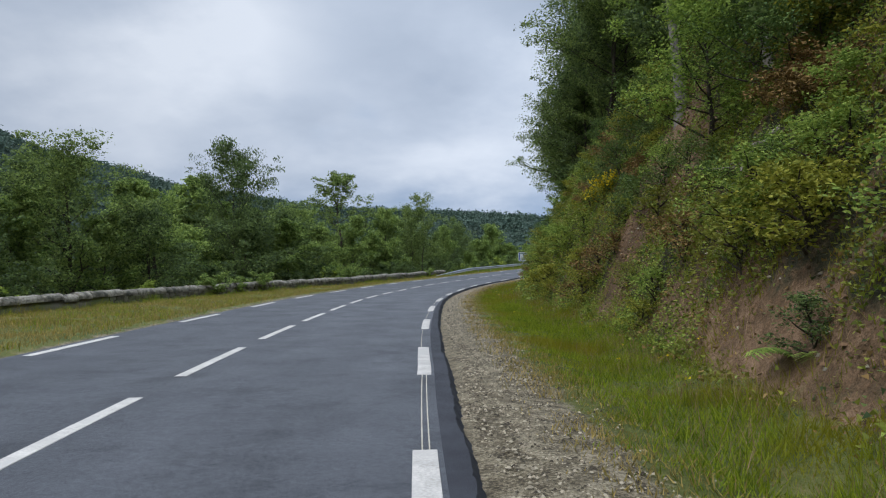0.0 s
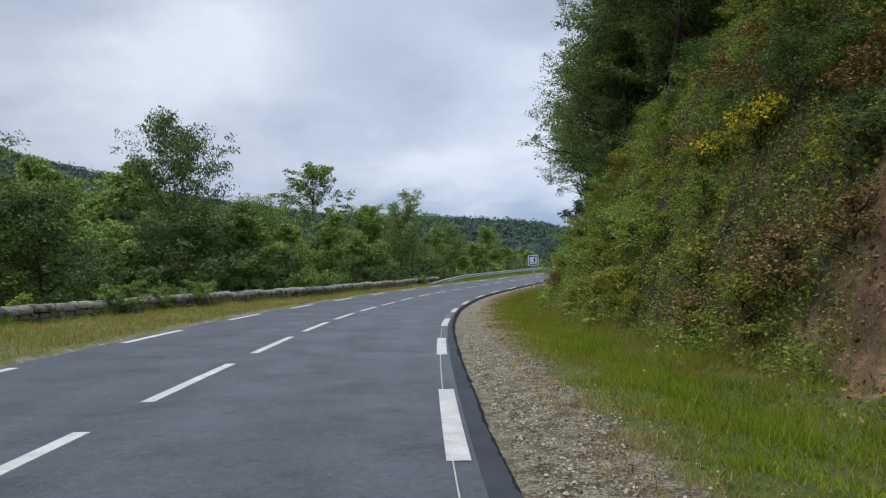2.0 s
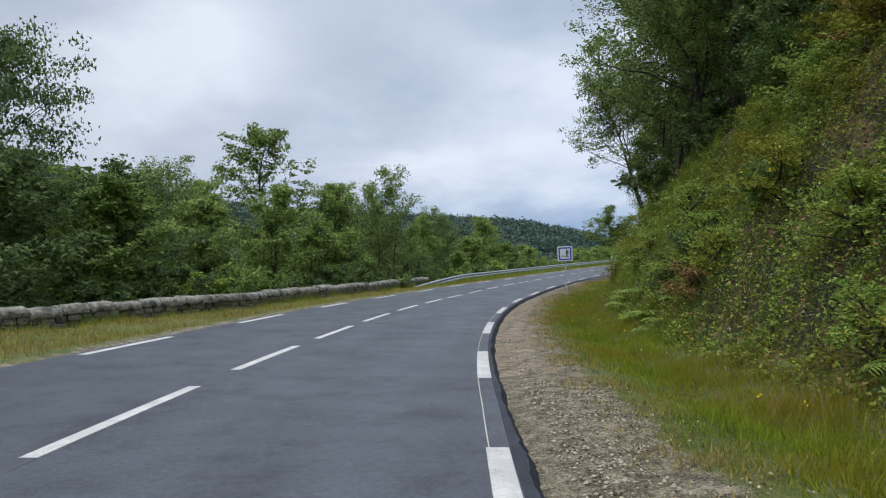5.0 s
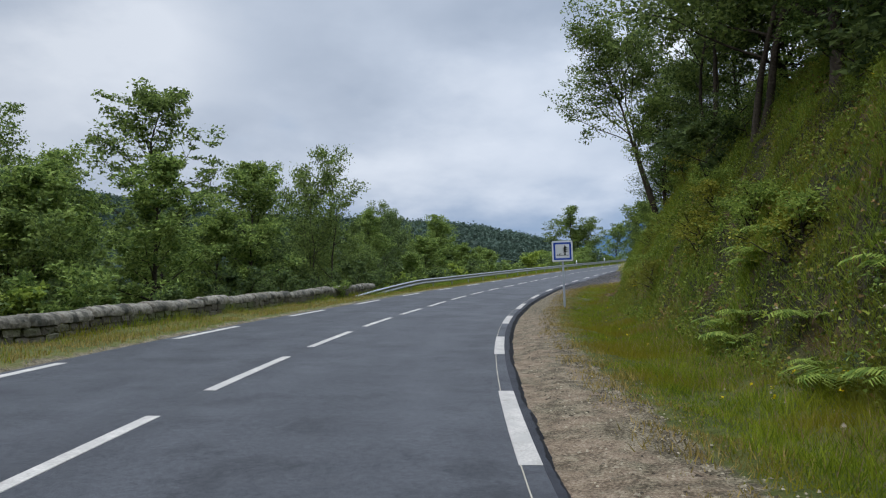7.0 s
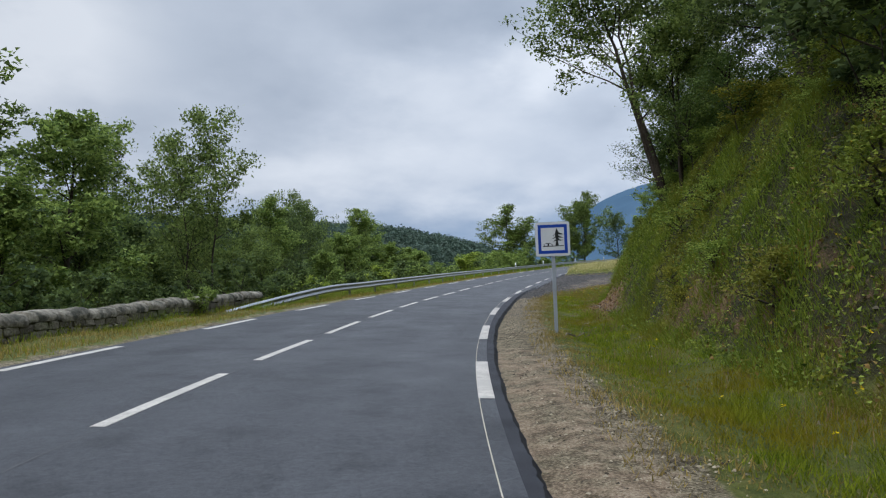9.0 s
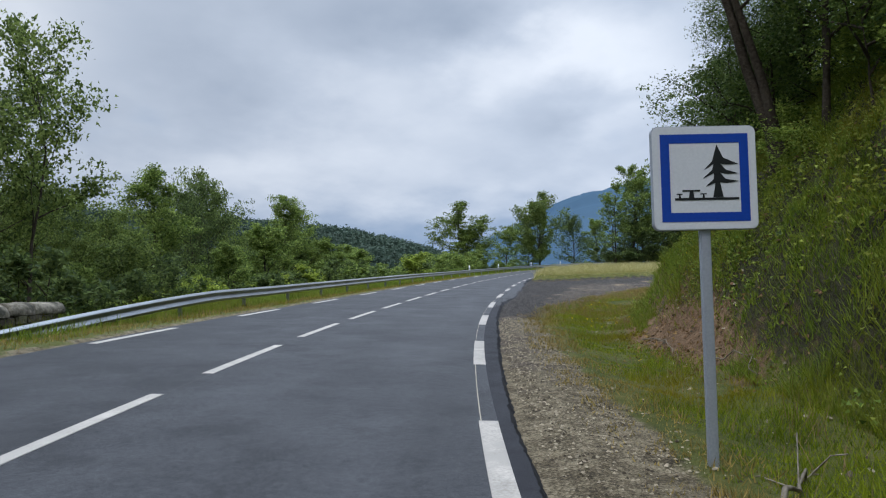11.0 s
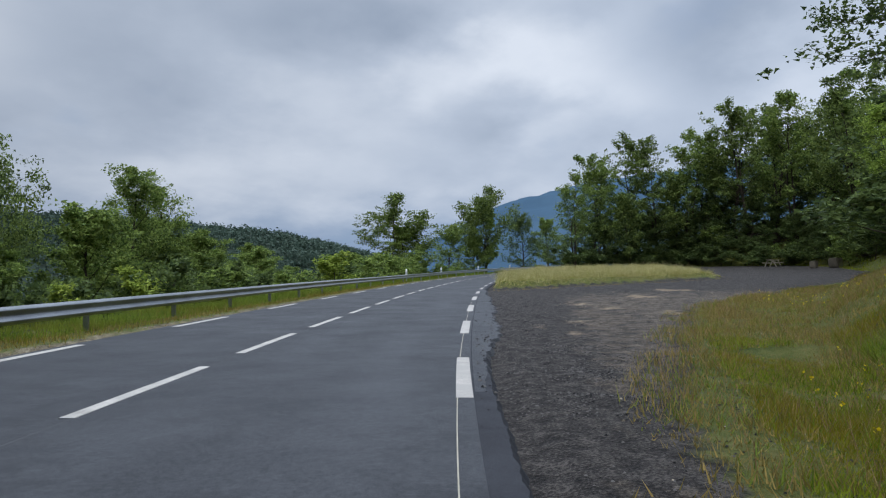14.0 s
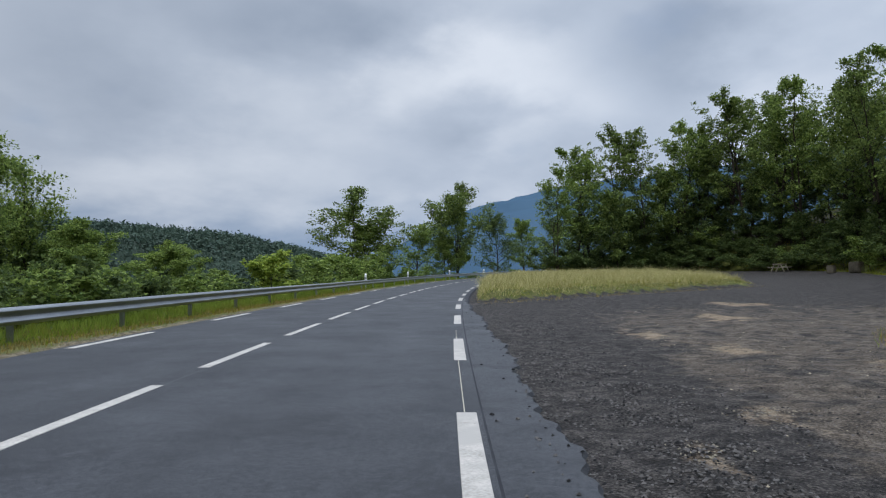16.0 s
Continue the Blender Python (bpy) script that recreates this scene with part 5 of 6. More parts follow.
    # wood behind the lay-by
    for k, (s, l, h) in enumerate(((165, 8.3, 12), (168, 9.5, 14.1), (171.5, 11.8, 16), (175.2, 14.4, 17.4), (178, 17.3, 19.2), (179.6, 20.4, 20.2), (180, 23.5, 20.1), (180, 26.5, 19.8), (177, 29.5, 18.8), (173, 32, 18.4), (168.5, 34.5, 18.5), (163.5, 36.5, 20), (158.5, 38, 20.3), (153, 39, 20.7), (147, 39.5, 19.6), (141, 40, 18), (135, 39, 16.7), (128, 37, 15.2), (121, 34, 13.2), (114, 30, 11.3), (107, 25, 9), (101, 21, 7))):
        plant(("wood_light", "wood_light", "wood_mid", "wood_mid", "wood_mid")[k % 5] if 2 < k < 17 else "wood_sap" if k > 16 else "wood_light", s, l, h / 18 * rng.uniform(0.86, 0.99) * (1.12 if k < 4 else 1.0), wide=rng.uniform(0.85, 1.05))
        # dark-leaved low trees and shrubs stand in for shade under the crowns
        plant("dark_back", s + 3.0, l + 3.0, rng.uniform(0.5, 0.62), wide=1.2)
        if k % 2:
            plant(("wide_back", "wide_back", "dark_back")[k % 3], s + rng.uniform(1, 4), l + 5, h / 12 * rng.uniform(0.55, 0.68), wide=0.8)
        if 2 < k < 11:
            plant("bush_dark", s - 5, l - 3.2, rng.uniform(0.7, 1.0), wide=1.7)
            plant("bush_dark", s - 4, l - 1.4, rng.uniform(0.8, 1.2), wide=1.6)
        if k > 2:
            plant("dark_back", s - 1.5, l - 0.2, rng.uniform(0.32, 0.5), wide=1.15)
        plant(("bush_dark", "bush", "bush_dark")[k % 3], s - 2.5, l - 1.5, rng.uniform(0.8, 1.3), wide=1.5)
        plant("bush_dark", s + 0.5, l + 0.5, rng.uniform(0.9, 1.4), wide=1.6)


bank_trees()


# ---------------------------------------------------------------- ferns, broom and dead branches on the bank
def fern_mesh(seed):
    rng = np.random.default_rng(seed)
    vs, fs, o = [], [], 0
    for i in range(11):
        az = i * 2.4 + rng.uniform(-0.3, 0.3)
        ln = rng.uniform(0.65, 1.0)
        d = np.array([math.cos(az), math.sin(az), 0])
        sd = np.array([-d[1], d[0], 0])
        for j in range(2, 15):
            u = j / 15
            c = d * ln * u + np.array([0, 0, ln * (0.85 * u - 0.75 * u * u)])
            w = 0.26 * ln * math.sin(math.pi * min(1, 0.2 + 0.8 * (1 - u))) + 0.02
            for sg in (-1, 1):
                tip = c + sd * sg * w + d * 0.05 - np.array([0, 0, 0.03 + 0.05 * u])
                a = d * 0.028 * ln
                vs.append(np.array([c - a, c + a, tip + a * 0.3, tip - a * 0.3]))
                fs.append(np.arange(4) + o); o += 4
    return mesh_np("frond", np.concatenate(vs), np.array(fs), [FERN])


def ferns():
    meshes = [fern_mesh(k) for k in range(3)]
    rng = random.Random(8)
    spots = [(6.9, 6.5, 0.6), (9.0, 7.3, 0.5)]
    for s0, s1, n in ((26.5, 32.0, 9), (38.5, 48.0, 17)):
        for k in range(n):
            s = rng.uniform(s0, s1)
            spots.append((s, float(np.interp(s, *BANK_FOOT)) + rng.uniform(0.1, 1.4), rng.uniform(0.45, 0.75)))
    for k, (s, l, sc) in enumerate(spots):
        x, y = plan(s, l)
        ob = tagged(new("fern", meshes[k % 3]), "bright green fern with spreading fronds on the bank", "fern", "ferns on the bank")
        ob.matrix_basis = pose(float(x), float(y), float(land(s, l)) + 0.02, 0, 0, k * 77) @ Matrix.Scale(sc, 4)


ferns()


def broom_bush(s, l, sc, seed, bloom):
    rng = np.random.default_rng(seed)
    x, y = plan(s, l)
    ob = thing("broom_bush", "dark green broom bush covered in yellow blossom", "shrub", "broom bushes on the bank", at=pose(float(x), float(y), float(land(s, l)) - 0.05, 0, 0, seed * 50) @ Matrix.Scale(sc, 4))
    stems, tips = [], []
    for i in range(46):
        az, el = rng.uniform(0, 6.28), rng.uniform(0.6, 1.45)
        d = np.array([math.cos(az) * math.cos(el), math.sin(az) * math.cos(el), math.sin(el)])
        ln = rng.uniform(0.7, 1.25)
        p = np.stack([d * ln * u + np.array([0, 0, -0.18 * ln * u * u]) for u in (0, 0.5, 1)])
        stems.append(tube(p, np.array([0.014, 0.009, 0.004]), 3))
        tips += [p[0] + (p[1] - p[0]) * 1.0, (p[1] + p[2]) / 2, p[2]]
    w = join_parts(stems)
    child("stem", mesh_np("stem", w[0], w[1], [BROOM_LEAF]), ob)
    tips = np.array(tips)
    c = tips[rng.integers(0, len(tips), 1300)] + rng.normal(size=(1300, 3)) * 0.10
    lv = leaves_at(rng, c, 0.06, 1.2, 2.4)
    child("foliage", mesh_np("foliage", lv[0], lv[1], [BROOM_LEAF]), ob)
    c = tips[rng.integers(0, len(tips), bloom)] + rng.normal(size=(bloom, 3)) * 0.09 + np.array([0, 0, 0.03])
    lv = leaves_at(rng, c, 0.075, 1.0, 1.2)
    child("blossom", mesh_np("blossom", lv[0], lv[1], [FLOWER]), ob, "yellow blossom")


for k, (s, l, sc, bloom) in enumerate(((21.7, 8.8, 0.66, 1700), (23.2, 8.85, 0.62, 1000), (24.4, 8.95, 0.62, 1300), (30.0, 9.3, 0.55, 600), (23.4, 11.8, 0.7, 500), (32.0, 8.9, 0.5, 160), (21.6, 11.0, 0.8, 0), (27.7, 11.8, 1.0, 0), (33.4, 10.4, 0.6, 200), (37.5, 8.2, 0.8, 60))):
    broom_bush(s, l, sc, k + 1, bloom)


def dead_branch(pts, r, seed):
    rng = np.random.default_rng(seed)
    p = []
    for s, l, h in pts:
        x, y = plan(s, l)
        p.append((float(x), float(y), float(land(s, l)) + h))
    p = np.array(p)
    t = np.linspace(0, len(p) - 1, 9)
    path = np.stack([np.interp(t, np.arange(len(p)), p[:, i]) for i in range(3)], 1) + rng.normal(size=(9, 3)) * 0.03
    parts = [tube(path, np.linspace(r, r * 0.3, 9), 6)]
    for i in (3, 4, 6, 7):
        d = (path[i] - path[i - 1]) * 2.0 + rng.normal(size=3) * 0.35
        parts.append(tube(np.stack([path[i], path[i] + d * 0.6, path[i] + d * 1.1 - np.array([0, 0, 0.1])]), np.array([r * 0.4, r * 0.25, 0.006]), 4))
    v, f = join_parts(parts)
    base = p[0].copy()
    ob = tagged(new("dead_branch", mesh_np("dead_branch", v - base, f, [DEAD], smooth_shade=True)), "bare grey dead branch lying on the bank", "branch", "dead branches")
    ob.matrix_basis = pose(*[float(c) for c in base])


dead_branch([(10.2, 8.3, 0.25), (11.4, 8.15, 0.35), (12.8, 8.05, 0.45)], 0.05, 1)
dead_branch([(10.5, 8.2, 0.35), (10.7, 7.95, 0.3), (10.9, 7.7, 0.15)], 0.045, 2)
dead_branch([(24.4, 8.75, 0.2), (23.0, 9.7, 0.5), (21.6, 10.8, 0.8)], 0.035, 3)
dead_branch([(34.0, 8.9, 0.1), (33.2, 9.2, 0.2), (32.4, 9.8, 0.2)], 0.03, 7)
dead_branch([(66.6, 6.5, 0.1), (66.0, 6.8, 0.15), (65.2, 6.6, 0.08)], 0.012, 4)
dead_branch([(69.8, 6.3, 0.1), (69.0, 6.6, 0.12), (68.0, 6.4, 0.05)], 0.014, 5)
dead_branch([(60.6, 4.9, 0.05), (61.2, 5.3, 0.06), (61.6, 5.6, 0.05)], 0.02, 6)


# ---------------------------------------------------------------- hills across the valley
def build_hill(name, label, a0, a1, d0, d1, crest, mat, woods, seed, base=-14.0, clump=5.0, leaf_size=1.05):
    """A wooded ridge between two compass directions (degrees, clockwise from the y axis); crest: heights of its skyline."""
    rng = np.random.default_rng(seed)
    na, nd = 90, 26
    a = np.linspace(a0, a1, na)[:, None]
    u = np.linspace(0, 1, nd)[None, :]
    top = np.interp(a, np.linspace(a0, a1, len(crest)), crest)
    d = d0 + (d1 - d0) * u
    x, y = d * np.sin(np.radians(a)), d * np.cos(np.radians(a))
    h = base + (top - base) * np.sin(np.clip(u * 1.25, 0, 1) * np.pi / 2) ** 1.15 * (1 + 0.05 * wave(x, y, 0.02, seed)) + 1.5 * wave(x, y, 0.05, seed + 2)
    ob = tagged(new(name, mesh_np(name, np.stack([x, y, h], -1).reshape(-1, 3), grid_faces(na, nd), [mat], smooth_shade=True)), label, "hill", kind="structure")
    if not woods:
        return
    # crowns as loose heaps of leaf sprays
    ca = rng.uniform(a0, a1, woods)
    cu = rng.uniform(0.02, 0.86, woods) ** 0.8
    ai, ui = (ca - a0) / (a1 - a0) * (na - 1), cu * (nd - 1)
    i, j = ai.astype(int), ui.astype(int)
    cz = h[i, j]
    cd = d0 + (d1 - d0) * cu
    cx, cy = cd * np.sin(np.radians(ca)), cd * np.cos(np.radians(ca))
    per = 26
    r = clump * rng.uniform(0.55, 1.25, woods)
    g = rng.normal(size=(woods, per, 3)); g /= np.linalg.norm(g, axis=2)[..., None]
    g[..., 2] = np.abs(g[..., 2]) * 1.15 - 0.2
    pos = np.stack([cx, cy, cz], 1)[:, None, :] + g * (r[:, None] * rng.uniform(0.5, 1.0, (woods, per)))[..., None] * 0.62
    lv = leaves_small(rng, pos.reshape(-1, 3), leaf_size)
    tagged(new("far_woods", mesh_np("far_woods", lv[0], lv[1], [LEAF_FAR_HAZE])), "dark green woods on the far hillside", "woods", kind="stuff")


# hill ground tinted like the far leaves, with distance haze in the colour
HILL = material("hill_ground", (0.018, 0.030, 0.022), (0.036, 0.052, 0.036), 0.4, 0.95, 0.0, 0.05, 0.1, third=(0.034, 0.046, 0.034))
# the mountain's blue is aerial haze put into the base colour
FAR_HILL_HAZE = material("far_mountain", (0.050, 0.090, 0.135), (0.070, 0.118, 0.17), 0.02, 1.0, 0.0, 0.004, 0.0)
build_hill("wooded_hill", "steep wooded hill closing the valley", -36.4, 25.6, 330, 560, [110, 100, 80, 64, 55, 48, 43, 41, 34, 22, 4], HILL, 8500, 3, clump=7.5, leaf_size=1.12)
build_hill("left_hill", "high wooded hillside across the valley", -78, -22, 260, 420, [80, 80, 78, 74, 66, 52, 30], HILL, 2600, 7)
build_hill("far_mountain", "distant mountain in a haze-blue colour, rising into low cloud", 15, 87, 1900, 3000, [40, 130, 330, 400, 430, 450, 460, 460, 440], FAR_HILL_HAZE, 0, 9, base=-30)


# ---------------------------------------------------------------- grass, leaves and stones
def scatter(n, s0, s1, l0, l1, seed, accept=None):
    rng = np.random.default_rng(seed)
    s, l = rng.uniform(s0, s1, n), rng.uniform(l0, l1, n)
    if accept is not None:
        k = accept(s, l, rng)
        s, l = s[k], l[k]
    x, y = plan(s, l)
    return np.stack([x, y, land(s, l)], 1), s, l, rng


def grass(name, label, pts, rng, height, width, mat, bend=0.35, tall=None):
    n = len(pts)
    az = rng.uniform(0, 6.283, n)
    d = np.stack([np.cos(az), np.sin(az), 0 * az], 1)
    lean = rng.uniform(-1, 1, (n, 2)) * bend
    tuft = np.clip(0.62 + 0.55 * wave(pts[:, 0], pts[:, 1], 1.3, 4.0) + 0.35 * wave(pts[:, 0], pts[:, 1], 4.1, 1.0), 0.22, 1.5)
    h = height * tuft * rng.uniform(0.5, 1.25, n) * (1.0 if tall is None else tall)
    w = d * (width * rng.uniform(0.6, 1.3, n))[:, None]
    tip = pts + np.stack([lean[:, 0] * h, lean[:, 1] * h, h * (1 - 0.3 * np.abs(lean[:, 0]))], 1)
    v = np.stack([pts - w, pts + w, tip], 1).reshape(-1, 3)
    f = np.arange(3 * n).reshape(n, 3)
    tagged(new(name, mesh_np(name, v, f, [mat])), label, "grass", kind="stuff")


def right_verge(s, l, rng):
    foot = np.interp(s, *BANK_FOOT)
    x, y = plan(s, l)
    edge = 4.7 + 0.25 * wave(x, y, 0.9, 2.0) + 0.35 * smooth(52, 60, s) * smooth(74, 70, s)
    foot = foot + (level_l(s, l) - l)
    l = level_l(s, l)
    slipped = bare_earth(s, l - foot) * smooth(60, 65, s)
    return (slipped < rng.uniform(0.2, 1.1, len(s))) & ((s < 75.5) | (l > 4.9 + 0.27 * (s - 75))) & (l > edge + rng.uniform(-0.35, 0.3, len(s))) & (l < foot + 0.6 * rng.uniform(-1, 1, len(s))) & (rng.uniform(size=len(s)) < 0.15 + 0.85 * smooth(4.4, 5.5, l + 0.35 * wave(x, y, 1.9, 6.0)))


p, s, l, rng = scatter(420000, -4, 84, 3.2, 8.2, 21, right_verge)
grass("grass", "long fresh green grass on the verge below the bank", p, rng, 0.22, 0.006, BLADE, 0.7, np.clip(0.30 + 0.55 * (level_l(s, l) - 4.5), 0.3, 1.15) * np.interp(s, [48, 60], [1, 0.62]))
p, s, l, rng = scatter(150000, -4, 84, 3.2, 6.5, 22, lambda s, l, r: (level_l(s, l) > 4.05 + 0.5 * r.uniform(size=len(s))) & (level_l(s, l) < 5.0 + 0.7 * r.uniform(size=len(s)) ** 2) & (s < 76) & (wave(*plan(s, l), 2.2, 3.0) > -0.25 + 0.3 * r.normal(size=len(s))))
grass("dry_grass", "yellowing grass stems at the gravel's edge", p, rng, 0.11, 0.006, BLADE_DRY, 0.7)


p, s, l, rng = scatter(90000, -4, 80, 4.6, 8.4, 29, lambda s, l, r: (bare_earth(s, l - np.interp(s, *BANK_FOOT)) < 0.3 + 0.4 * r.uniform(size=len(s))) & (l < np.interp(s, *BANK_FOOT) + 0.5) & (l > np.interp(s, *BANK_FOOT) - 1.5 * r.uniform(size=len(s))) & (wave(*plan(s, l), 0.8, 5.0) > -0.1 + 0.6 * smooth(52, 62, s) + 0.4 * r.normal(size=len(s))))
grass("seeding_grass", "thin brownish seeding grass at the foot of the bank", p, rng, 0.36, 0.0035, SEED, 0.5)


def left_verge(s, l, rng):
    w = np.interp(s, *WALL_L)
    w = np.where(s > 68, 5.2, w)
    return (-l < w + 0.3) & (-level_l(s, l) > 3.6 + rng.uniform(-0.15, 0.3, len(s)))


p, s, l, rng = scatter(230000, 5, 128, -11.5, -3.2, 23, left_verge)
grass("dry_grass", "short yellow-green dry grass between road and parapet", p, rng, 0.15, 0.007, BLADE_DRY, 0.5)
p, s, l, rng = scatter(70000, 5, 130, -11.5, -3.3, 24, lambda s, l, r: left_verge(s, l, r) & (wave(*plan(s, l), 0.8, 3.0) > -0.2))
grass("grass", "green tufts along the parapet and guard rail", p, rng, 0.22, 0.007, BLADE)


p, s, l, rng = scatter(60000, 8, 70, -11.6, -5.2, 38, lambda s, l, r: (np.abs(-l - np.interp(s, *WALL_L) + 0.42) < 0.25) & (wave(*plan(s, l), 0.7, 9.0) > -0.6 + 0.3 * r.normal(size=len(s))))
grass("grass", "long grass against the foot of the parapet", p, rng, 0.40, 0.008, BLADE, 0.6)
p, s, l, rng = scatter(45000, 68, 170, -6.4, -4.5, 40)
grass("grass", "long grass under and behind the guard rail", p, rng, 0.34, 0.010, HERB, 0.6)


def island_grass(s, l, rng):
    return island(s, l) > rng.uniform(0.15, 0.6, len(s))


p, s, l, rng = scatter(190000, 107, 172, 3.7, 21, 25, island_grass)
grass("meadow_grass", "tall pale seeding grass on the island beside the lay-by", p, rng, 0.72, 0.010, BLADE_PALE, 0.9, 0.25 + 0.75 * smooth(0.3, 1.0, island(s, l)))
p, s, l, rng = scatter(70000, 107, 172, 3.7, 21, 30, island_grass)
grass("grass", "green lower grass on the island beside the lay-by", p, rng, 0.42, 0.012, BLADE, 0.9, 0.3 + 0.7 * smooth(0.3, 1.0, island(s, l)))
p, s, l, rng = scatter(16000, 105.5, 130, 3.6, 21.5, 39, lambda s, l, r: (island(s, l) < 0.5) & (island(s + 1.4, l) > r.uniform(0.0, 0.7, len(s))))
grass("dry_grass", "short dry grass round the edge of the island", p, rng, 0.13, 0.012, BLADE_DRY, 0.9)


def slope_end(s, l, rng):
    x, y = plan(s, l)
    return (l > np.interp(s, [74, 78.5, 82, 84.5, 88, 91.5, 94, 106, 118], [4.3, 5.0, 6.3, 7.0, 8.2, 9.2, 10.8, 20, 42]) + 0.35 * wave(x, y, 0.8, 1.0) + 0.4 * rng.normal(size=len(s)).clip(-1, 2)) & (l < 26) & (rng.uniform(size=len(s)) < 0.9)


p, s, l, rng = scatter(190000, 76, 104, 4.6, 20, 26, slope_end)
grass("grass", "long dry grass on the mound between bank and lay-by", p, rng, 0.17, 0.006, BLADE_DRY, 0.7)
p, s, l, rng = scatter(24000, 76, 100, 4.8, 18, 49, slope_end)
grass("seeding_grass", "thin brownish seeding grass on the mound", p, rng, 0.36, 0.0035, SEED, 0.6)
p, s, l, rng = scatter(90000, 76, 104, 4.6, 20, 27, lambda s, l, r: slope_end(s, l, r) & (wave(*plan(s, l), 0.9, 8.0) > -0.3 + 0.3 * r.normal(size=len(s))))
grass("grass", "green grass on the mound between bank and lay-by", p, rng, 0.20, 0.006, HERB, 0.7)
p, s, l, rng = scatter(50000, 112, 205, 20, 47, 28, lambda s, l, r: l > np.interp(s, *BANK_FOOT) - 1.2)
grass("grass", "shaded grass at the foot of the wood", p, rng, 0.3, 0.02, BLADE)


# leaves that cover the cut bank, thicker in patches, bare earth between
def bank_cover(level, seed, f=0.55, thin=0.0, late=-0.5):
    def accept(s, l, rng):
        foot = np.interp(s, *BANK_FOOT)
        x, y = plan(s, l)
        d = l - foot
        bare = 1.5 * bare_earth(s, d)
        return (d > -0.1) & (rng.uniform(size=len(s)) > thin * smooth(38, 46, s) * smooth(66, 60, s)) & (wave(x, y, f, seed) + 0.5 * wave(x, y, f * 3.1, seed + 1) > level + late * smooth(56, 66, s) + 1.1 * bare + rng.normal(size=len(s)) * 0.25)
    return accept


def cover(name, label, n, l1, seed, level, size, mat, lift, f=0.55, s0=-4, s1=90):
    p, s, l, rng = scatter(n, s0, s1, 5.3, l1, seed, bank_cover(level, seed * 0.37, f, 0.6, 0.45))
    p = p + rng.normal(size=p.shape) * 0.06
    heap = np.clip(wave(p[:, 0], p[:, 1], 1.5, seed * 0.3) + 0.6 * wave(p[:, 0], p[:, 1], 3.7, seed * 0.7), 0, 1.4)
    p[:, 2] += lift * rng.uniform(0, 1, len(p)) ** 0.8 * (0.12 + 1.7 * heap)
    lv = leaves_small(rng, p, size)
    tagged(new(name, mesh_np(name, lv[0], lv[1], [mat])), label, "undergrowth", kind="stuff")


cover("undergrowth", "ivy and bramble leaves covering the earth bank", 560000, 12.2, 31, -0.8, 0.04, IVY, 0.30, s1=78)
cover("undergrowth", "fresh light green weeds on the earth bank", 320000, 12.2, 32, -0.25, 0.038, FERN, 0.40, 0.8, s1=79)
cover("undergrowth", "yellow-green herbs on the earth bank", 200000, 13, 37, 0.1, 0.036, MOSS, 0.30, 0.7, s0=6, s1=76)
cover("undergrowth", "dark leafy growth on the earth bank", 150000, 12.2, 33, 0.0, 0.038, LEAF_DARK, 0.40, 0.6, s1=74)
cover("leaf_litter", "brown dead leaves and roots on the earth bank", 80000, 12, 34, -0.35, 0.045, DRY, 0.26, 1.2, s1=58)
p, s, l, rng = scatter(240000, 2, 84, 5.4, 12, 35, bank_cover(-0.35, 3.1))
grass("grass", "long grass growing over the bank", p, rng, 0.26, 0.006, BLADE, 0.7)
p, s, l, rng = scatter(260000, 38, 82, 5.6, 12, 36, bank_cover(-0.9, 5.3))
grass("grass", "lush soft green grass and herbs on the bank", p, rng, 0.30, 0.008, HERB, 0.8)


def stones(name, label, pts, rng, size, mat):
    n = len(pts)
    base = np.array([[1, 0.1, -0.3], [-0.15, 1, -0.3], [-1, 0, -0.3], [0.1, -1, -0.3], [0.25, 0.1, 0.85], [-0.3, -0.1, 0.8]], float)
    tri = np.array([[0, 1, 4], [1, 2, 5], [1, 5, 4], [2, 3, 5], [3, 0, 4], [3, 4, 5]])
    a = rng.uniform(0, 6.283, n)
    sz = size * rng.uniform(0.4, 1.6, n) ** 1.3
    sc = np.stack([sz, sz * rng.uniform(0.6, 1, n), sz * rng.uniform(0.35, 0.7, n)], 1)
    v = base[None] * sc[:, None, :] * rng.uniform(0.75, 1.2, (n, 6, 1))
    c, q = np.cos(a)[:, None], np.sin(a)[:, None]
    v = np.stack([v[..., 0] * c - v[..., 1] * q, v[..., 0] * q + v[..., 1] * c, v[..., 2]], -1) + pts[:, None, :]
    f = (np.arange(n)[:, None, None] * 6 + tri[None]).reshape(-1, 3)
    tagged(new(name, mesh_np(name, v.reshape(-1, 3), f, [mat])), label, "gravel", kind="stuff")


p, s, l, rng = scatter(75000, -3, 75, 2.8, 5.1, 41, lambda s, l, r: (level_l(s, l) < 4.5 + 0.6 * r.uniform(size=len(s)) ** 2) & (level_l(s, l) > 3.6) & (r.uniform(size=len(s)) < 1 - 0.8 * smooth(31, 37, s) * smooth(64, 58, s) * smooth(4.7, 4.1, l)))
stones("gravel", "loose pale grey stones on the road shoulder", p, rng, 0.0125, PEBBLE)
p, s, l, rng = scatter(62000, 78, 104, 3.5, 6.4, 42, lambda s, l, r: np.abs(l - 4.75 - 0.1 * np.sin(s)) < np.abs(0.75 * r.normal(size=len(s))))
p = p[(rng.uniform(size=len(p)) < 0.9)]
stones("black_gravel", "loose broken asphalt chippings along the lay-by's edge", p, rng, 0.0105, PEBBLE_BLACK)
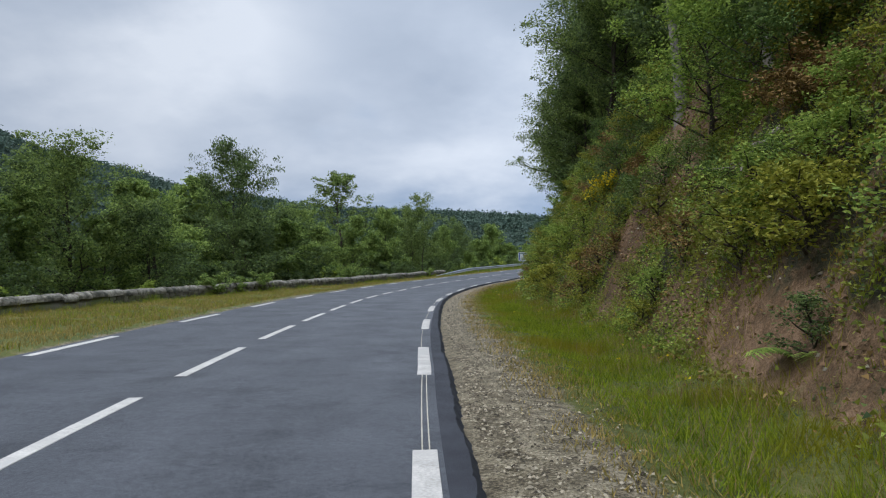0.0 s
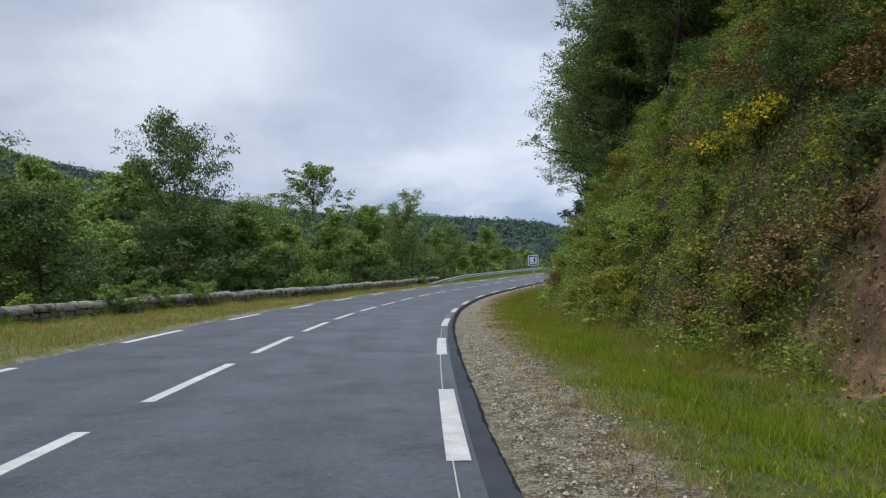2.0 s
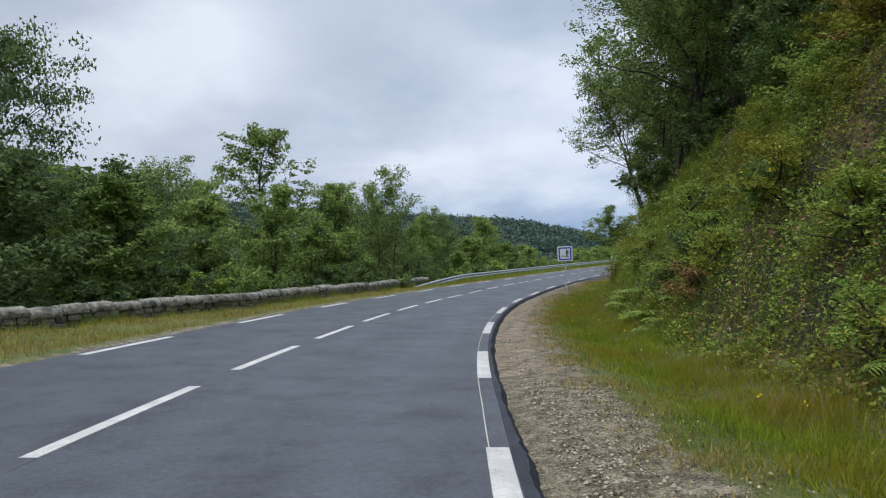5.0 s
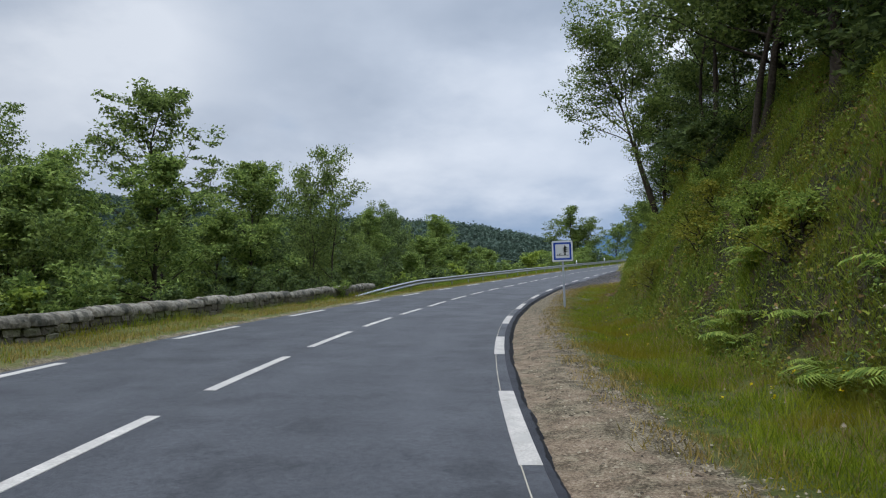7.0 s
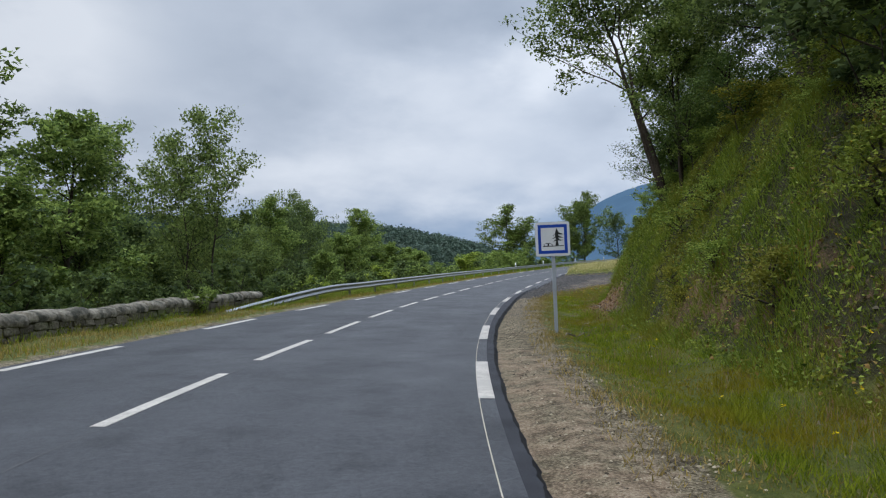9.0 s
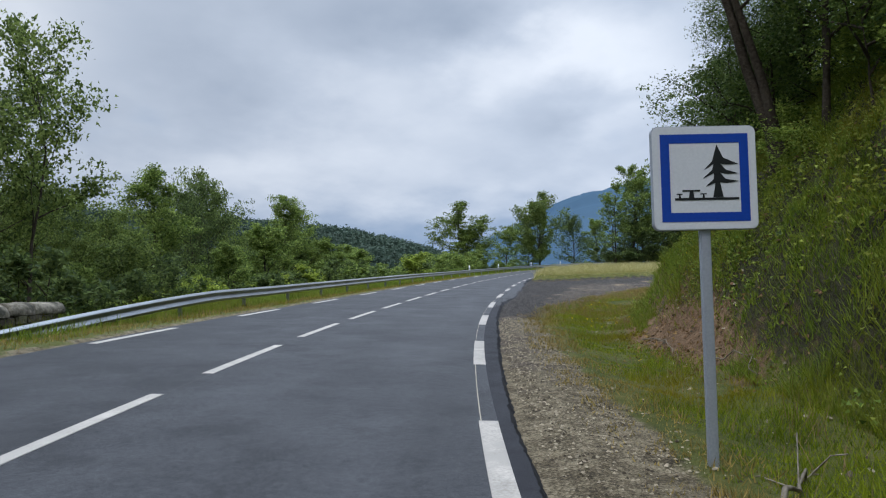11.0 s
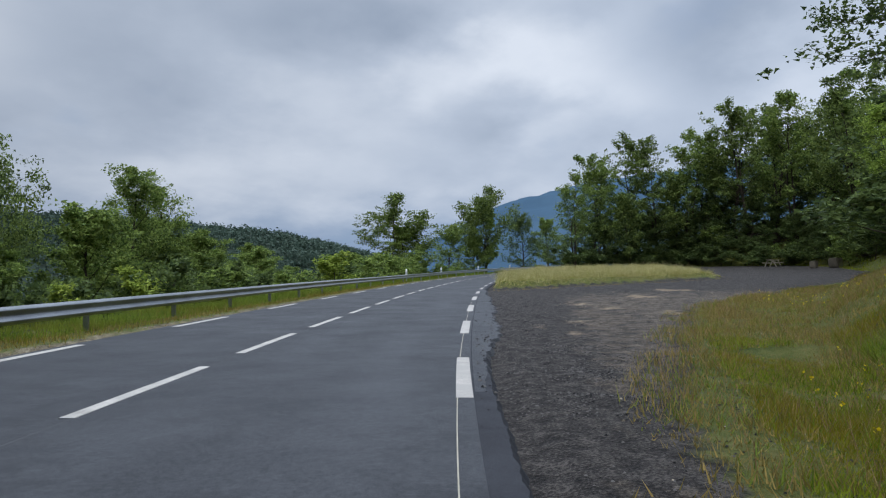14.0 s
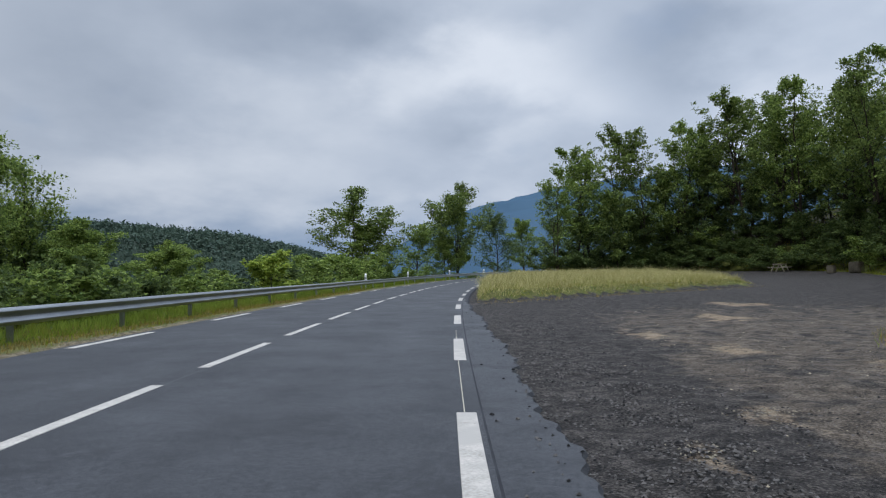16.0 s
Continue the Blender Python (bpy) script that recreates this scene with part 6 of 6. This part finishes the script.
p, s, l, rng = scatter(9000, 80, 108, 3.7, 6.6, 48, lambda s, l, r: np.abs(l - 4.6 - 0.25 * smooth(92, 84, s)) < np.abs(0.55 * r.normal(size=len(s))))
stones("black_gravel", "coarse lumps of broken asphalt along the lay-by's edge", p, rng, 0.015, PEBBLE_BLACK)
p, s, l, rng = scatter(20000, 75, 112, 3.9, 12, 45, lambda s, l, r: (l < 4.8 + 0.33 * (s - 75) + np.maximum(s - 90, 0)))
stones("black_gravel", "fine black asphalt grit on the lay-by", p, rng, 0.011, PEBBLE_BLACK)
p, s, l, rng = scatter(1500, 78, 104, 3.4, 4.4, 46, lambda s, l, r: r.uniform(size=len(s)) < 0.12 + np.exp(-((l - 3.5 - 0.6 * smooth(80, 94, s)) / 0.13) ** 2))
p[:, 2] = road_z(s, l) + 0.012
stones("black_gravel", "stray asphalt chippings on the road's edge", p, rng, 0.016, PEBBLE_BLACK)
p, s, l, rng = scatter(2600, 76, 104, 4.4, 13, 43, lambda s, l, r: r.uniform(size=len(s)) < smooth(4.5, 8.5, l + 0.12 * (96 - s)))
stones("gravel", "scattered pale stones on the lay-by", p, rng, 0.012, PEBBLE)
p, s, l, rng = scatter(3000, -3, 80, 5.8, 9.0, 44, lambda s, l, r: l < np.interp(s, *BANK_FOOT) + 1.2)
stones("stones", "stones fallen from the bank", p, rng, 0.03, PEBBLE)
p, s, l, rng = scatter(90000, 2, 80, 5.6, 11, 52, lambda s, l, r: bare_earth(s, l - np.interp(s, *BANK_FOOT) + 0.35 * r.normal(size=len(s))) > r.uniform(0.15, 1.0, len(s)))
p += rng.normal(size=p.shape) * 0.03
lv = leaves_small(rng, p, 0.045)
tagged(new("leaf_litter", mesh_np("leaf_litter", lv[0], lv[1], [DRY])), "dead leaves and root hairs over the slipped earth", "leaf litter", kind="stuff")
p, s, l, rng = scatter(60000, 2, 80, 5.6, 11, 53, lambda s, l, r: bare_earth(s, l - np.interp(s, *BANK_FOOT) + 0.25 * r.normal(size=len(s))) > r.uniform(0.2, 1.1, len(s)))
stones("earth_clods", "loose clods and stones in the slipped earth", p, rng, 0.030, CLOD)
p, s, l, rng = scatter(12000, -2, 76, 5.6, 12, 47, lambda s, l, r: ((s < 30) | (s > 63)) & (l > np.interp(s, *BANK_FOOT)) & (wave(*plan(s, l), 0.9, 2.0) > -0.3))
p[:, 2] += 0.02
stones("earth_clods", "crumbled clods of brown earth on the bank", p, rng, 0.036, CLOD)


# small yellow flowers in the verge
p, s, l, rng = scatter(5200, 2, 94, 4.3, 12.0, 51, lambda s, l, r: (l > 4.6) & (l > 5.2 + 0.35 * np.maximum(s - 75, 0)) & ((s > 62) | (r.uniform(size=len(s)) < 0.35)) & (l < np.interp(s, *BANK_FOOT) + 2.2) & (wave(*plan(s, l), 0.7, 1.0) > 0.25))
p = np.repeat(p, 4, axis=0) + rng.normal(size=(len(p) * 4, 3)) * 0.012
p[:, 2] += np.repeat(rng.uniform(0.22, 0.42, len(p) // 4), 4)
lv = leaves_at(rng, p, 0.022, 0.4, 1.2)
tagged(new("wild_flowers", mesh_np("wild_flowers", lv[0], lv[1], [FLOWER])), "small yellow wild flowers in the verge grass", "flowers", kind="stuff")


# loose sandy grit where the black gravel has worn through
rng = np.random.default_rng(61)
for_s, for_l = [], []
for s, l, a, b, n in ((94.2, 6.9, 0.8, 0.35, 260), (92.2, 7.3, 0.6, 0.3, 180), (87.9, 5.72, 0.14, 0.16, 90), (86.7, 4.72, 0.10, 0.09, 50)):
    for_s.append(s + a * rng.normal(size=n)); for_l.append(l + b * rng.normal(size=n))
for_s, for_l = np.concatenate(for_s), np.concatenate(for_l)
px, py = plan(for_s, for_l)
stones("sandy_grit", "pale sandy grit worn through the black gravel", np.stack([px, py, land(for_s, for_l)], 1), rng, 0.009, SAND)
